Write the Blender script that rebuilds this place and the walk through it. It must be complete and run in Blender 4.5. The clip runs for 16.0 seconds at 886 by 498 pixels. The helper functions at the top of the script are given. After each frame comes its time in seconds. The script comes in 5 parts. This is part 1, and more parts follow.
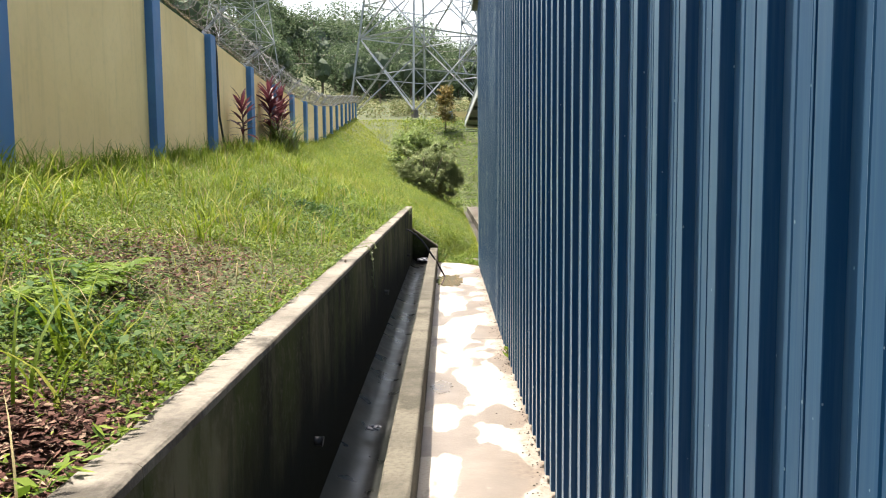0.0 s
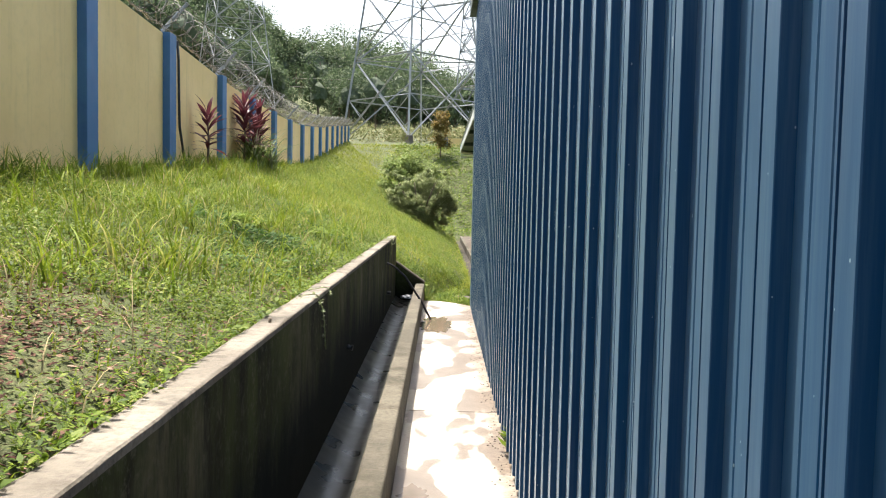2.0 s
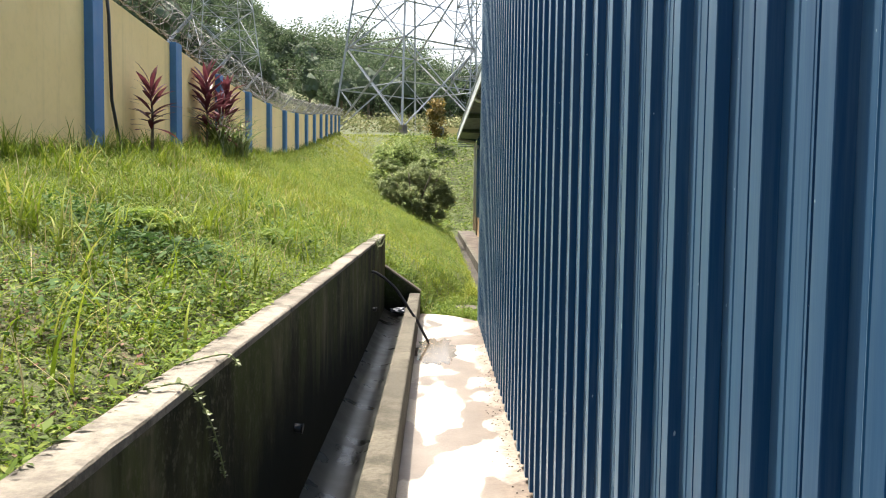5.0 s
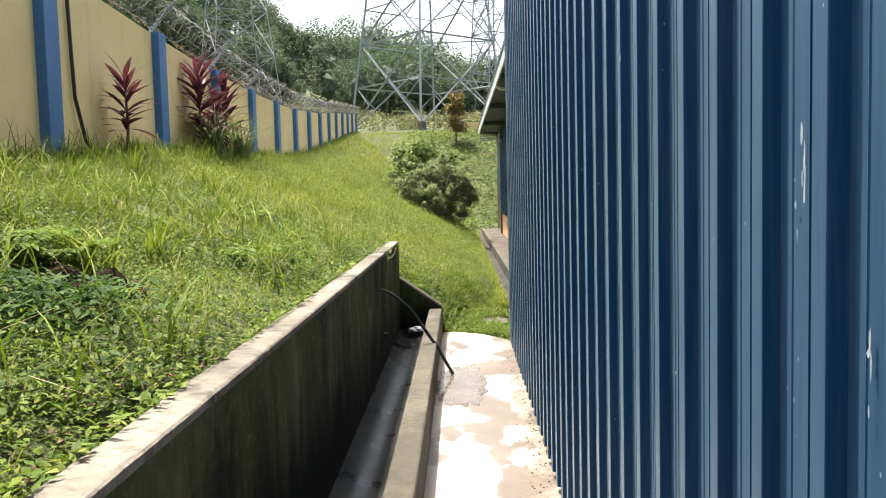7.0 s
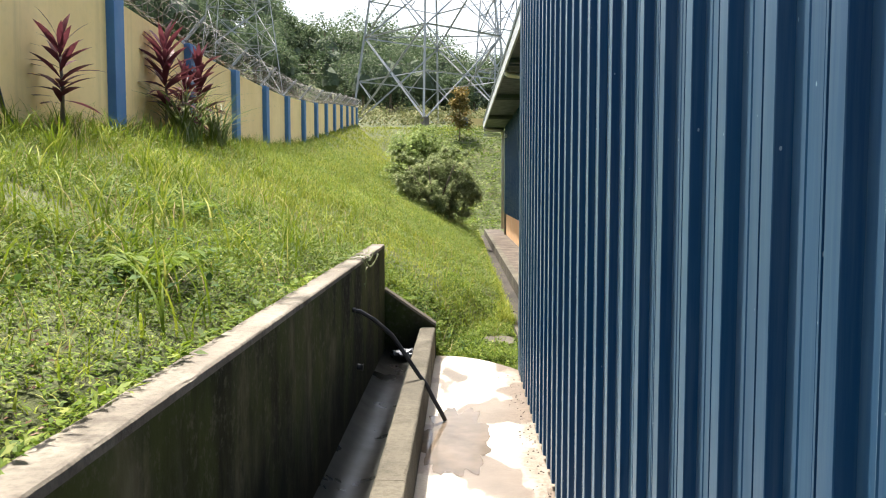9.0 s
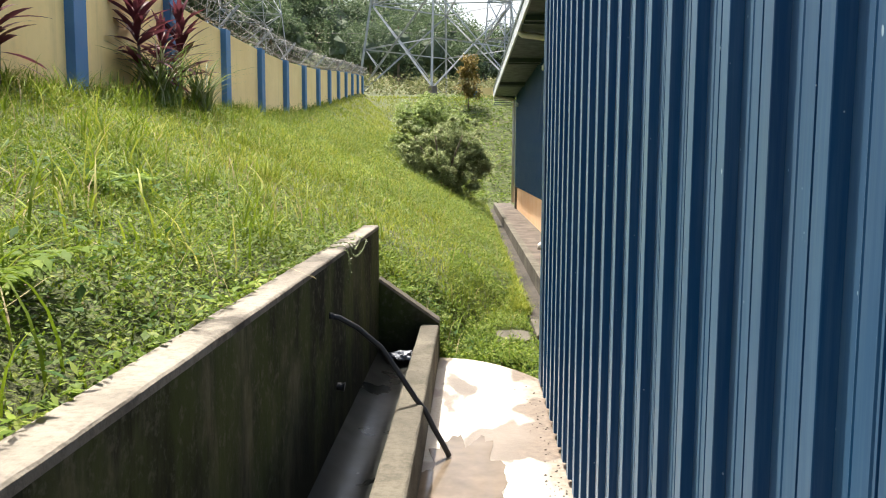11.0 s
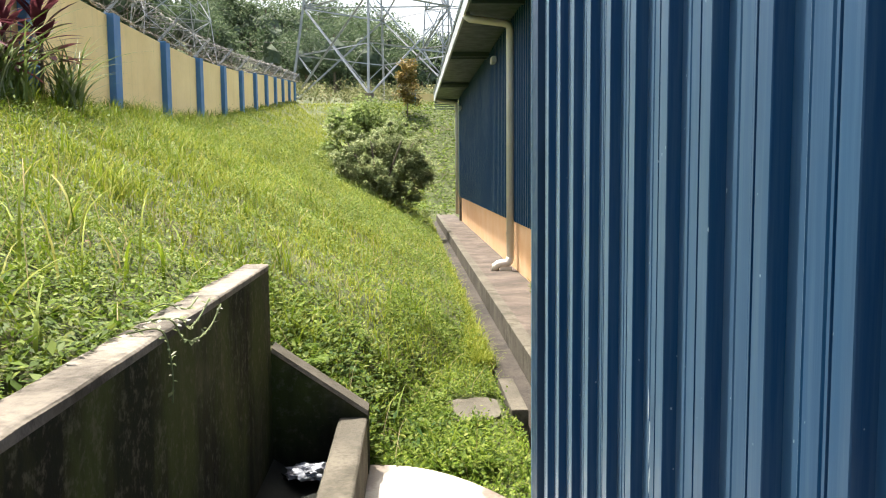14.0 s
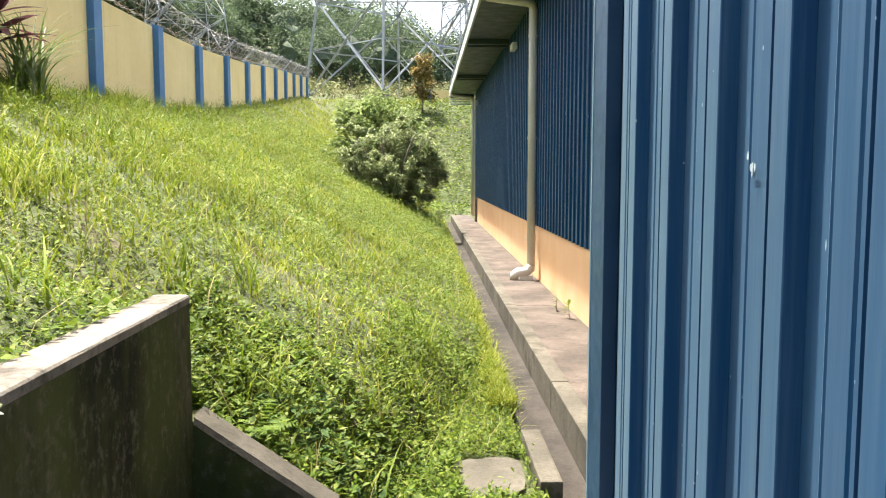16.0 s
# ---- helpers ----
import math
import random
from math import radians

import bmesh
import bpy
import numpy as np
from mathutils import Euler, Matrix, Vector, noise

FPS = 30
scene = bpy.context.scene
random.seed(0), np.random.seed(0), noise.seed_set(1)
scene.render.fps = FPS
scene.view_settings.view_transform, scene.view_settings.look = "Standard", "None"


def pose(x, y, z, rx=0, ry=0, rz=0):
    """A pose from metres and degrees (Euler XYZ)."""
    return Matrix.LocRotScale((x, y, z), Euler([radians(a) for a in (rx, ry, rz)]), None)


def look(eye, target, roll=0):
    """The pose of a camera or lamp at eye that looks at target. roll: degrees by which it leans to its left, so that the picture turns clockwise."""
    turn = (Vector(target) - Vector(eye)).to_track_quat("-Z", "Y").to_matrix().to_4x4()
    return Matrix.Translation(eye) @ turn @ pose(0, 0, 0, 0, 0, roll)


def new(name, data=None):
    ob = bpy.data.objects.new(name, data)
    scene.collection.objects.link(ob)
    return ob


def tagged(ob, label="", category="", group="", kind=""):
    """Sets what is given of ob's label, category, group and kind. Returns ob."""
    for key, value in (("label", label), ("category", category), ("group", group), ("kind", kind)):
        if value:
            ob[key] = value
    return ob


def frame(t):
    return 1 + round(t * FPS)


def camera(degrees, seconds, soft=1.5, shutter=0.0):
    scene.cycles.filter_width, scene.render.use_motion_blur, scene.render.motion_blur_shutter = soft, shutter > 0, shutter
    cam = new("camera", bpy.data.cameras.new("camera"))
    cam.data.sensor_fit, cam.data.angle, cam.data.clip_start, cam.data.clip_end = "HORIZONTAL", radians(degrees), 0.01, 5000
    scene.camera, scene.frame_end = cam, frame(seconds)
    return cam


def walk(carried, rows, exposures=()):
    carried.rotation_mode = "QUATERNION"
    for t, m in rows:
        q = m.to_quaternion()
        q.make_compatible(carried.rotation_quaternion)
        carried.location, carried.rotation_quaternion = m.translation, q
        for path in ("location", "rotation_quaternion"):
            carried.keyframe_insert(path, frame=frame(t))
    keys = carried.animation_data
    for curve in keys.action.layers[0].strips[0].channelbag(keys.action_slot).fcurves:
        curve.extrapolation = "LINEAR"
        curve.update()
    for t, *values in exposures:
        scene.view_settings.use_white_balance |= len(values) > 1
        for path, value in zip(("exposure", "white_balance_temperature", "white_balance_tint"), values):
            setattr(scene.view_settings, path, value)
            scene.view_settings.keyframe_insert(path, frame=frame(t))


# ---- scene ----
cam = camera(56.5, 16.0, 1.1)
PATH = [
    (0, (0.081, -0.464, 1.468), (0.072, 1.527, 1.286), -0.5),
    (0.5, (0.126, 0.009, 1.449), (0.139, 2.002, 1.286), -0.4),
    (1, (0.159, 0.360, 1.464), (0.102, 2.353, 1.302), 1.5),
    (1.5, (0.136, 0.759, 1.461), (0.115, 2.753, 1.308), 0.8),
    (2, (0.148, 1.162, 1.441), (0.156, 3.159, 1.327), 1.2),
    (2.5, (0.130, 1.544, 1.487), (0.109, 3.538, 1.33), 1.7),
    (3, (0.098, 1.956, 1.458), (0.141, 3.949, 1.3), 0.1),
    (3.5, (0.129, 2.323, 1.449), (0.172, 4.319, 1.329), -1.0),
    (4, (0.142, 2.727, 1.44), (0.149, 4.723, 1.304), 0.9),
    (4.2, (0.139, 2.865, 1.431), (0.156, 4.861, 1.304), 0.9),
    (6.3, (0.057, 4.325, 1.387), (0.042, 6.320, 1.249), -0.5),
    (6.5, (0.078, 4.447, 1.39), (0.061, 6.442, 1.252), -1.6),
    (7, (0.131, 4.818, 1.417), (0.090, 6.813, 1.28), -1.4),
    (7.5, (0.146, 5.184, 1.355), (0.119, 7.182, 1.251), -0.3),
    (8, (0.117, 5.516, 1.389), (0.089, 7.511, 1.247), -1.0),
    (8.5, (0.161, 5.897, 1.376), (0.104, 7.891, 1.238), -1.1),
    (8.7, (0.156, 6.067, 1.376), (0.113, 8.062, 1.237), -0.4),
    (10.8, (0.128, 7.241, 1.385), (0.069, 9.231, 1.194), 1.1),
    (11, (0.137, 7.401, 1.371), (0.075, 9.389, 1.163), 0.3),
    (11.5, (0.164, 7.829, 1.373), (0.108, 9.821, 1.201), -0.9),
    (12, (0.144, 8.104, 1.348), (0.141, 10.094, 1.158), 0.8),
    (12.5, (0.096, 8.475, 1.351), (0.085, 10.463, 1.129), -1.2),
    (13, (0.148, 8.821, 1.344), (0.206, 10.812, 1.163), -1.8),
    (13.5, (0.169, 9.079, 1.335), (0.177, 11.069, 1.134), -1.1),
    (14, (0.135, 9.436, 1.328), (0.214, 11.426, 1.145), -0.5),
    (14.5, (0.150, 9.733, 1.317), (0.165, 11.723, 1.12), -0.8),
    (15, (0.191, 10.070, 1.324), (0.240, 12.061, 1.139), 0.1),
    (15.5, (0.196, 10.280, 1.311), (0.207, 12.270, 1.116), 1.0),
    (16, (0.211, 10.606, 1.297), (0.253, 12.597, 1.113), -0.0),
]
walk(cam, [(t, look(eye, target, roll)) for t, eye, target, roll in PATH], [(0, 1.72), (11, 1.70), (13, 1.77), (14.5, 1.97), (16, 2.17)])

# ---- world and sun ----
SUN_DIR = Vector((-0.20, 0.34, 0.90)).normalized()
SUN_EL = math.asin(SUN_DIR.z)
SUN_AZ = math.atan2(SUN_DIR.x, SUN_DIR.y)
world = bpy.data.worlds.new("world")
scene.world = world
world.use_nodes = True
wn = world.node_tree
sky = wn.nodes.new("ShaderNodeTexSky")
sky.sky_type = "NISHITA"
sky.sun_disc = False
sky.sun_elevation = SUN_EL
sky.sun_rotation = SUN_AZ
sky.air_density, sky.dust_density, sky.ozone_density = 1.2, 6.0, 0.6
wn.links.new(sky.outputs[0], wn.nodes["Background"].inputs[0])
wn.nodes["Background"].inputs[1].default_value = 0.125
sun_data = bpy.data.lights.new("sun", "SUN")
sun_data.energy, sun_data.angle, sun_data.color = 3.8, radians(0.8), (1.0, 0.95, 0.86)
sun = new("sun", sun_data)
sun.matrix_world = look(SUN_DIR * 60, (0, 0, 0))


# ---- material helpers ----
def mat(name, colour, rough=0.8, metal=0.0, spec=0.5):
    m = bpy.data.materials.new(name)
    m.use_nodes = True
    b = m.node_tree.nodes["Principled BSDF"]
    b.inputs["Base Color"].default_value = (*colour, 1)
    b.inputs["Roughness"].default_value = rough
    b.inputs["Metallic"].default_value = metal
    b.inputs["Specular IOR Level"].default_value = spec
    return m


class Net:
    """Short hand for building a material's node tree."""

    def __init__(self, m):
        self.m, self.t = m, m.node_tree
        self.b = self.t.nodes["Principled BSDF"]

    def node(self, kind, **props):
        n = self.t.nodes.new(kind)
        for k, v in props.items():
            setattr(n, k, v)
        return n

    def link(self, a, b):
        self.t.links.new(a, b)

    def coords(self, scale=(1, 1, 1), world_space=True):
        src = self.node("ShaderNodeNewGeometry").outputs["Position"] if world_space else self.node("ShaderNodeTexCoord").outputs["Object"]
        mp = self.node("ShaderNodeMapping")
        mp.inputs["Scale"].default_value = scale
        self.link(src, mp.inputs["Vector"])
        return mp.outputs[0]

    def noise(self, scale, detail=4.0, rough=0.55, stretch=(1, 1, 1), world_space=True):
        n = self.node("ShaderNodeTexNoise")
        n.inputs["Scale"].default_value = scale
        n.inputs["Detail"].default_value = detail
        n.inputs["Roughness"].default_value = rough
        self.link(self.coords(stretch, world_space), n.inputs["Vector"])
        return n.outputs["Fac"]

    def ramp(self, fac, stops):
        r = self.node("ShaderNodeValToRGB")
        e = r.color_ramp.elements
        while len(e) < len(stops):
            e.new(0.5)
        for el, (p, c) in zip(e, stops):
            el.position = p
            el.color = (*c, 1) if len(c) == 3 else c
        self.link(fac, r.inputs[0])
        return r.outputs[0]

    def grey(self, fac, lo, hi, a=0.0, b=1.0):
        r = self.node("ShaderNodeMapRange")
        r.inputs[1].default_value, r.inputs[2].default_value = lo, hi
        r.inputs[3].default_value, r.inputs[4].default_value = a, b
        self.link(fac, r.inputs[0])
        return r.outputs[0]

    def mix(self, fac, a, b, blend="MIX"):
        n = self.node("ShaderNodeMix", data_type="RGBA", blend_type=blend)
        for sock, v in ((n.inputs[0], fac), (n.inputs[6], a), (n.inputs[7], b)):
            if isinstance(v, (int, float)):
                sock.default_value = v
            elif isinstance(v, tuple):
                sock.default_value = (*v, 1)
            else:
                self.link(v, sock)
        return n.outputs[2]

    def colour(self, c):
        self.link(c, self.b.inputs["Base Color"])

    def rough(self, c):
        self.link(c, self.b.inputs["Roughness"])

    def bump(self, h, strength=0.3, dist=0.01):
        n = self.node("ShaderNodeBump")
        n.inputs["Strength"].default_value, n.inputs["Distance"].default_value = strength, dist
        self.link(h, n.inputs["Height"])
        self.link(n.outputs[0], self.b.inputs["Normal"])

    def random(self):
        return self.node("ShaderNodeObjectInfo").outputs["Random"]

    def island(self):
        return self.node("ShaderNodeNewGeometry").outputs["Random Per Island"]


def m_concrete(name, lo, hi, stain, streak=False, rough=0.85):
    n = Net(mat(name, lo, rough, 0, 0.25))
    big = n.noise(1.7, 5, 0.6)
    fine = n.noise(45, 3, 0.6)
    c = n.ramp(big, [(0.40, lo), (0.60, hi)])
    st = n.noise(2.6, 6, 0.7, (1, 3.5, 0.5) if streak else (1, 1, 1))
    c = n.mix(n.grey(st, 0.50, 0.63), c, stain)
    c = n.mix(n.grey(fine, 0.45, 0.7, 0.0, 0.5), c, tuple(v * 0.5 for v in lo))
    n.colour(c)
    n.bump(n.noise(60, 4, 0.7), 0.55, 0.008)
    return n.m


def leaf_mat(name, stops, trans=0.35, rough=0.5):
    """Leaves: colour varies from piece to piece, and light passes through."""
    n = Net(mat(name, stops[0][1], rough + 0.12, 0, 0.12))
    c = n.ramp(n.island(), stops)
    c = n.mix(n.grey(n.noise(0.9, 3), 0.35, 0.7, 0.0, 0.5), c, tuple(v * 0.6 for v in stops[0][1]))
    n.colour(c)
    tr = n.node("ShaderNodeBsdfTranslucent")
    n.link(c, tr.inputs[0])
    mx = n.node("ShaderNodeMixShader")
    mx.inputs[0].default_value = trans
    n.link(n.b.outputs[0], mx.inputs[1])
    n.link(tr.outputs[0], mx.inputs[2])
    n.link(mx.outputs[0], n.t.nodes["Material Output"].inputs[0])
    return n.m


# ---- mesh helpers ----
def from_arrays(name, verts, faces, material, parent=None, smooth=False):
    me = bpy.data.meshes.new(name)
    me.from_pydata([tuple(v) for v in verts], [], faces)
    me.materials.append(material)
    if smooth:
        me.polygons.foreach_set("use_smooth", [True] * len(me.polygons))
    ob = new(name, me)
    if parent:
        ob.parent = parent
    return ob


def quads_mesh(name, v, material, parent=None):
    """v: (n, 4, 3) corners of separate quads."""
    n = len(v)
    me = bpy.data.meshes.new(name)
    me.vertices.add(n * 4)
    me.vertices.foreach_set("co", np.asarray(v, dtype=np.float32).ravel())
    me.loops.add(n * 4)
    me.loops.foreach_set("vertex_index", np.arange(n * 4, dtype=np.int32))
    me.polygons.add(n)
    me.polygons.foreach_set("loop_start", np.arange(n, dtype=np.int32) * 4)
    me.update(calc_edges=True)
    me.materials.append(material)
    ob = new(name, me)
    if parent:
        ob.parent = parent
    return ob


def strips_mesh(name, v, material, parent=None):
    """v: (n, k, 2, 3): n ribbons of k cross-sections of two points each, joined along their length."""
    n, k = v.shape[:2]
    me = bpy.data.meshes.new(name)
    me.vertices.add(n * k * 2)
    me.vertices.foreach_set("co", np.asarray(v, dtype=np.float32).ravel())
    one = np.array([[2 * i, 2 * i + 1, 2 * i + 3, 2 * i + 2] for i in range(k - 1)])
    idx = (one[None] + (np.arange(n) * 2 * k)[:, None, None]).astype(np.int32)
    me.loops.add(idx.size)
    me.loops.foreach_set("vertex_index", idx.ravel())
    me.polygons.add(n * (k - 1))
    me.polygons.foreach_set("loop_start", np.arange(n * (k - 1), dtype=np.int32) * 4)
    me.update(calc_edges=True)
    me.materials.append(material)
    ob = new(name, me)
    if parent:
        ob.parent = parent
    return ob


def part(name, bm, material, parent=None, label=""):
    me = bpy.data.meshes.new(name)
    bm.to_mesh(me)
    bm.free()
    me.materials.append(material)
    ob = new(name, me)
    if parent:
        ob.parent = parent
    if label:
        ob["label"] = label
    return ob


def box(bm, x0, y0, z0, x1, y1, z1, bevel=0.0):
    vs = [bm.verts.new((x, y, z)) for z in (z0, z1) for y in (y0, y1) for x in (x0, x1)]
    fs = [bm.faces.new([vs[i] for i in f]) for f in ((0, 2, 3, 1), (4, 5, 7, 6), (0, 1, 5, 4), (2, 6, 7, 3), (0, 4, 6, 2), (1, 3, 7, 5))]
    if bevel:
        es = {e for f in fs for e in f.edges}
        bmesh.ops.bevel(bm, geom=list(es), offset=bevel, segments=2, affect="EDGES", profile=0.6)
    return bm


def boxed(name, dims, material, parent=None, bevel=0.0, label=""):
    return part(name, box(bmesh.new(), *dims, bevel), material, parent, label)


def tube(bm, pts, r, sides=8, cap=True):
    """A round bar along pts."""
    pts = [Vector(p) for p in pts]
    rings = []
    up = Vector((0.13, 0.21, 0.97))
    for i, p in enumerate(pts):
        d = (pts[min(i + 1, len(pts) - 1)] - pts[max(i - 1, 0)]).normalized()
        a = d.cross(up)
        if a.length < 0.05:
            a = d.cross(Vector((1, 0, 0)))
        a.normalize()
        b = d.cross(a)
        rr = r[i] if isinstance(r, (list, tuple)) else r
        rings.append([bm.verts.new(p + (a * math.cos(u) + b * math.sin(u)) * rr) for u in [2 * math.pi * j / sides for j in range(sides)]])
    for q, s in zip(rings, rings[1:]):
        for j in range(sides):
            f = bm.faces.new((q[j], q[(j + 1) % sides], s[(j + 1) % sides], s[j]))
            f.smooth = True
    if cap:
        bm.faces.new(rings[0][::-1])
        bm.faces.new(rings[-1])
    return bm


def rough_bar(x0, x1, y0, y1, z0, z1, bevel=0.012, amp=0.005, step=0.09):
    """A cast concrete bar along y with worn, uneven upper edges."""
    bm = bmesh.new()
    n = max(int((y1 - y0) / step), 2)
    rings = []
    for i in range(n + 1):
        y = y0 + (y1 - y0) * i / n
        a = amp * (noise.noise((x0 * 3, y * 5, 1.0)) + 0.8 * noise.noise((x0 * 3, y * 17, 4.0)))
        b = amp * (noise.noise((x1 * 3, y * 5, 7.0)) + 0.8 * noise.noise((x1 * 3, y * 17, 9.0)))
        c = 0.25 * amp * noise.noise((x1, y * 9, 2.0))
        sec = [(x0, z0), (x0 + a * 0.4, z1 - bevel + c), (x0 + bevel * 0.7 + a, z1 - bevel * 0.25 + c), (x0 + bevel * 1.8, z1 + c),
               (x1 - bevel * 1.8, z1 + c * 0.7), (x1 - bevel * 0.7 - b, z1 - bevel * 0.25 + c), (x1 - b * 0.4, z1 - bevel + c), (x1, z0)]
        rings.append([bm.verts.new((x, y, z)) for x, z in sec])
    for q, r in zip(rings, rings[1:]):
        for j in range(8):
            k = (j + 1) % 8
            bm.faces.new((q[j], r[j], r[k], q[k]))
    bm.faces.new(rings[0])
    bm.faces.new(rings[-1][::-1])
    bmesh.ops.recalc_face_normals(bm, faces=bm.faces)
    return bm


def smooth_path(pts, per=5):
    """Catmull-Rom curve through pts."""
    p = [Vector(q) for q in pts]
    p = [2 * p[0] - p[1]] + p + [2 * p[-1] - p[-2]]
    out = []
    for i in range(1, len(p) - 2):
        for k in range(per):
            t = k / per
            a, b, c, d = p[i - 1], p[i], p[i + 1], p[i + 2]
            out.append(0.5 * (2 * b + (c - a) * t + (2 * a - 5 * b + 4 * c - d) * t * t + (3 * b - a - 3 * c + d) * t ** 3))
    return out + [p[-2]]


def empty(name, at=(0, 0, 0), **tags):
    ob = new(name)
    ob.location = at
    tagged(ob, **tags)
    return ob


def lerp_table(tab, v):
    return float(np.interp(v, [a for a, _ in tab], [b for _, b in tab]))


rng = np.random.default_rng(7)

# ---- materials ----
def m_blue():
    n = Net(mat("blue_paint", (0.01, 0.05, 0.14), 0.4, 0.0, 0.1))
    fine = n.noise(9, 4, 0.6, (1, 1, 0.12))
    c = n.ramp(fine, [(0.3, (0.0015, 0.034, 0.098)), (0.7, (0.003, 0.047, 0.120))])
    dust = n.noise(70, 4, 0.7, (1, 1, 0.03))
    c = n.mix(n.grey(dust, 0.42, 0.74, 0.0, 0.13), c, (0.18, 0.24, 0.27))
    # chips and rubbed spots where the paint is gone
    for scale, stretch, size, tint in ((13.0, (1, 1, 0.45), 0.042, (0.32, 0.40, 0.44)), (5.0, (1, 1, 0.22), 0.032, (0.36, 0.43, 0.46)), (30.0, (1, 1, 0.6), 0.060, (0.25, 0.33, 0.38))):
        spot = n.node("ShaderNodeTexVoronoi")
        spot.inputs["Scale"].default_value = scale
        n.link(n.coords(stretch), spot.inputs["Vector"])
        rag = n.node("ShaderNodeMath", operation="MULTIPLY_ADD")
        n.link(n.noise(60, 3, 0.7, (1, 1, 0.4)), rag.inputs[0])
        rag.inputs[1].default_value = 0.14
        n.link(spot.outputs["Distance"], rag.inputs[2])
        c = n.mix(n.grey(rag.outputs[0], size + 0.045, size + 0.055, 0.85, 0.0), c, tint)
    n.colour(c)
    n.rough(n.grey(n.noise(3, 4), 0.3, 0.7, 0.36, 0.5))
    # film of dust, seen at a slant
    n.b.inputs["Sheen Weight"].default_value = 0.088
    n.b.inputs["Sheen Roughness"].default_value = 0.45
    n.b.inputs["Sheen Tint"].default_value = (0.66, 0.90, 0.93, 1)
    n.b.inputs["Coat Weight"].default_value = 0.3
    n.b.inputs["Coat IOR"].default_value = 1.25
    n.b.inputs["Coat Roughness"].default_value = 0.34
    n.bump(n.noise(80, 3, 0.6, (1, 1, 0.05)), 0.06, 0.002)
    return n.m


BLUE = m_blue()


def m_yellow():
    n = Net(mat("yellow_plaster", (0.5, 0.38, 0.15), 0.85))
    c = n.ramp(n.noise(0.9, 5, 0.6), [(0.3, (0.73, 0.51, 0.205)), (0.7, (0.82, 0.60, 0.26))])
    streak = n.noise(5, 5, 0.65, (1, 1, 0.06))
    c = n.mix(n.grey(streak, 0.55, 0.78, 0, 0.34), c, (0.30, 0.22, 0.11))
    c = n.mix(n.grey(n.noise(14, 3), 0.5, 0.8, 0, 0.14), c, (0.36, 0.29, 0.15))
    n.colour(c)
    n.bump(n.noise(70, 3), 0.25, 0.004)
    return n.m


YELLOW = m_yellow()


def m_plain(name, a, b, scale=6.0, rough=0.6, metal=0.0, bump=0.15):
    n = Net(mat(name, a, rough, metal))
    n.colour(n.mix(n.grey(n.noise(scale, 5, 0.65), 0.35, 0.7), a, b))
    n.rough(n.grey(n.noise(scale * 2, 3), 0.3, 0.7, max(rough - 0.12, 0.05), min(rough + 0.12, 1)))
    if bump:
        n.bump(n.noise(scale * 8, 3), bump, 0.004)
    return n.m


PILLAR = m_plain("pillar_blue", (0.035, 0.12, 0.26), (0.06, 0.17, 0.32), 4, 0.6)
ORANGE = m_plain("orange_plaster", (0.62, 0.35, 0.16), (0.68, 0.45, 0.27), 1.8, 0.8)
DRAIN = m_concrete("drain_concrete", (0.135, 0.118, 0.088), (0.205, 0.18, 0.135), (0.075, 0.068, 0.042), True)


def m_algae_shade():
    """Retaining face: concrete blackened and greened by running water, channel shade painted in low down."""
    n = Net(mat("algae_shade_concrete", (0.06, 0.055, 0.035), 0.95, 0, 0.12))
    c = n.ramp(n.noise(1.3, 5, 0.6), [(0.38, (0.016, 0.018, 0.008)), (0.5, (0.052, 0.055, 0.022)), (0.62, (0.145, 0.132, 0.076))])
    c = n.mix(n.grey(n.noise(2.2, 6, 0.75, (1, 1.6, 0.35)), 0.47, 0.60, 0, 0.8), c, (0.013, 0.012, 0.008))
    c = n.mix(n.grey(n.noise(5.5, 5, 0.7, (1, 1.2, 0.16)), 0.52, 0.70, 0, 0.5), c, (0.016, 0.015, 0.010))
    c = n.mix(n.grey(n.noise(2.7, 5, 0.6, (1, 1.3, 0.5)), 0.44, 0.60, 0, 0.8), c, (0.060, 0.072, 0.018))
    c = n.mix(n.grey(n.noise(26, 5, 0.75), 0.52, 0.66, 0, 0.55), c, (0.14, 0.125, 0.085))
    # ragged dark band: wet algae, plus the deep channel's shade put into the colour
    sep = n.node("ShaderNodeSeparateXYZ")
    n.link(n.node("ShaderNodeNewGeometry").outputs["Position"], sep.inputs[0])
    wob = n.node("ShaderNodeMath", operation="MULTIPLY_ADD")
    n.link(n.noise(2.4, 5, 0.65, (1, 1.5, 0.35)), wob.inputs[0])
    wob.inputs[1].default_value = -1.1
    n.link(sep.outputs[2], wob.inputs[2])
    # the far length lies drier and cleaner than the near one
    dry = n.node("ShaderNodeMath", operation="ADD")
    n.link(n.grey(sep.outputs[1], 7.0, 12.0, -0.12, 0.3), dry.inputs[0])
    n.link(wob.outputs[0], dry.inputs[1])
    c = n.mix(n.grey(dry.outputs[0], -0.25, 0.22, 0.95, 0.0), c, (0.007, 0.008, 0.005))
    n.colour(c)
    n.bump(n.noise(55, 4, 0.7), 0.35, 0.005)
    return n.m


ALGAE_SHADE = m_algae_shade()
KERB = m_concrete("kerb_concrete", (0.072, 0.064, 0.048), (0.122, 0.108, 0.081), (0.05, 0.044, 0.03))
COPING = m_concrete("worn_concrete_top", (0.14, 0.122, 0.098), (0.225, 0.20, 0.163), (0.055, 0.047, 0.036))


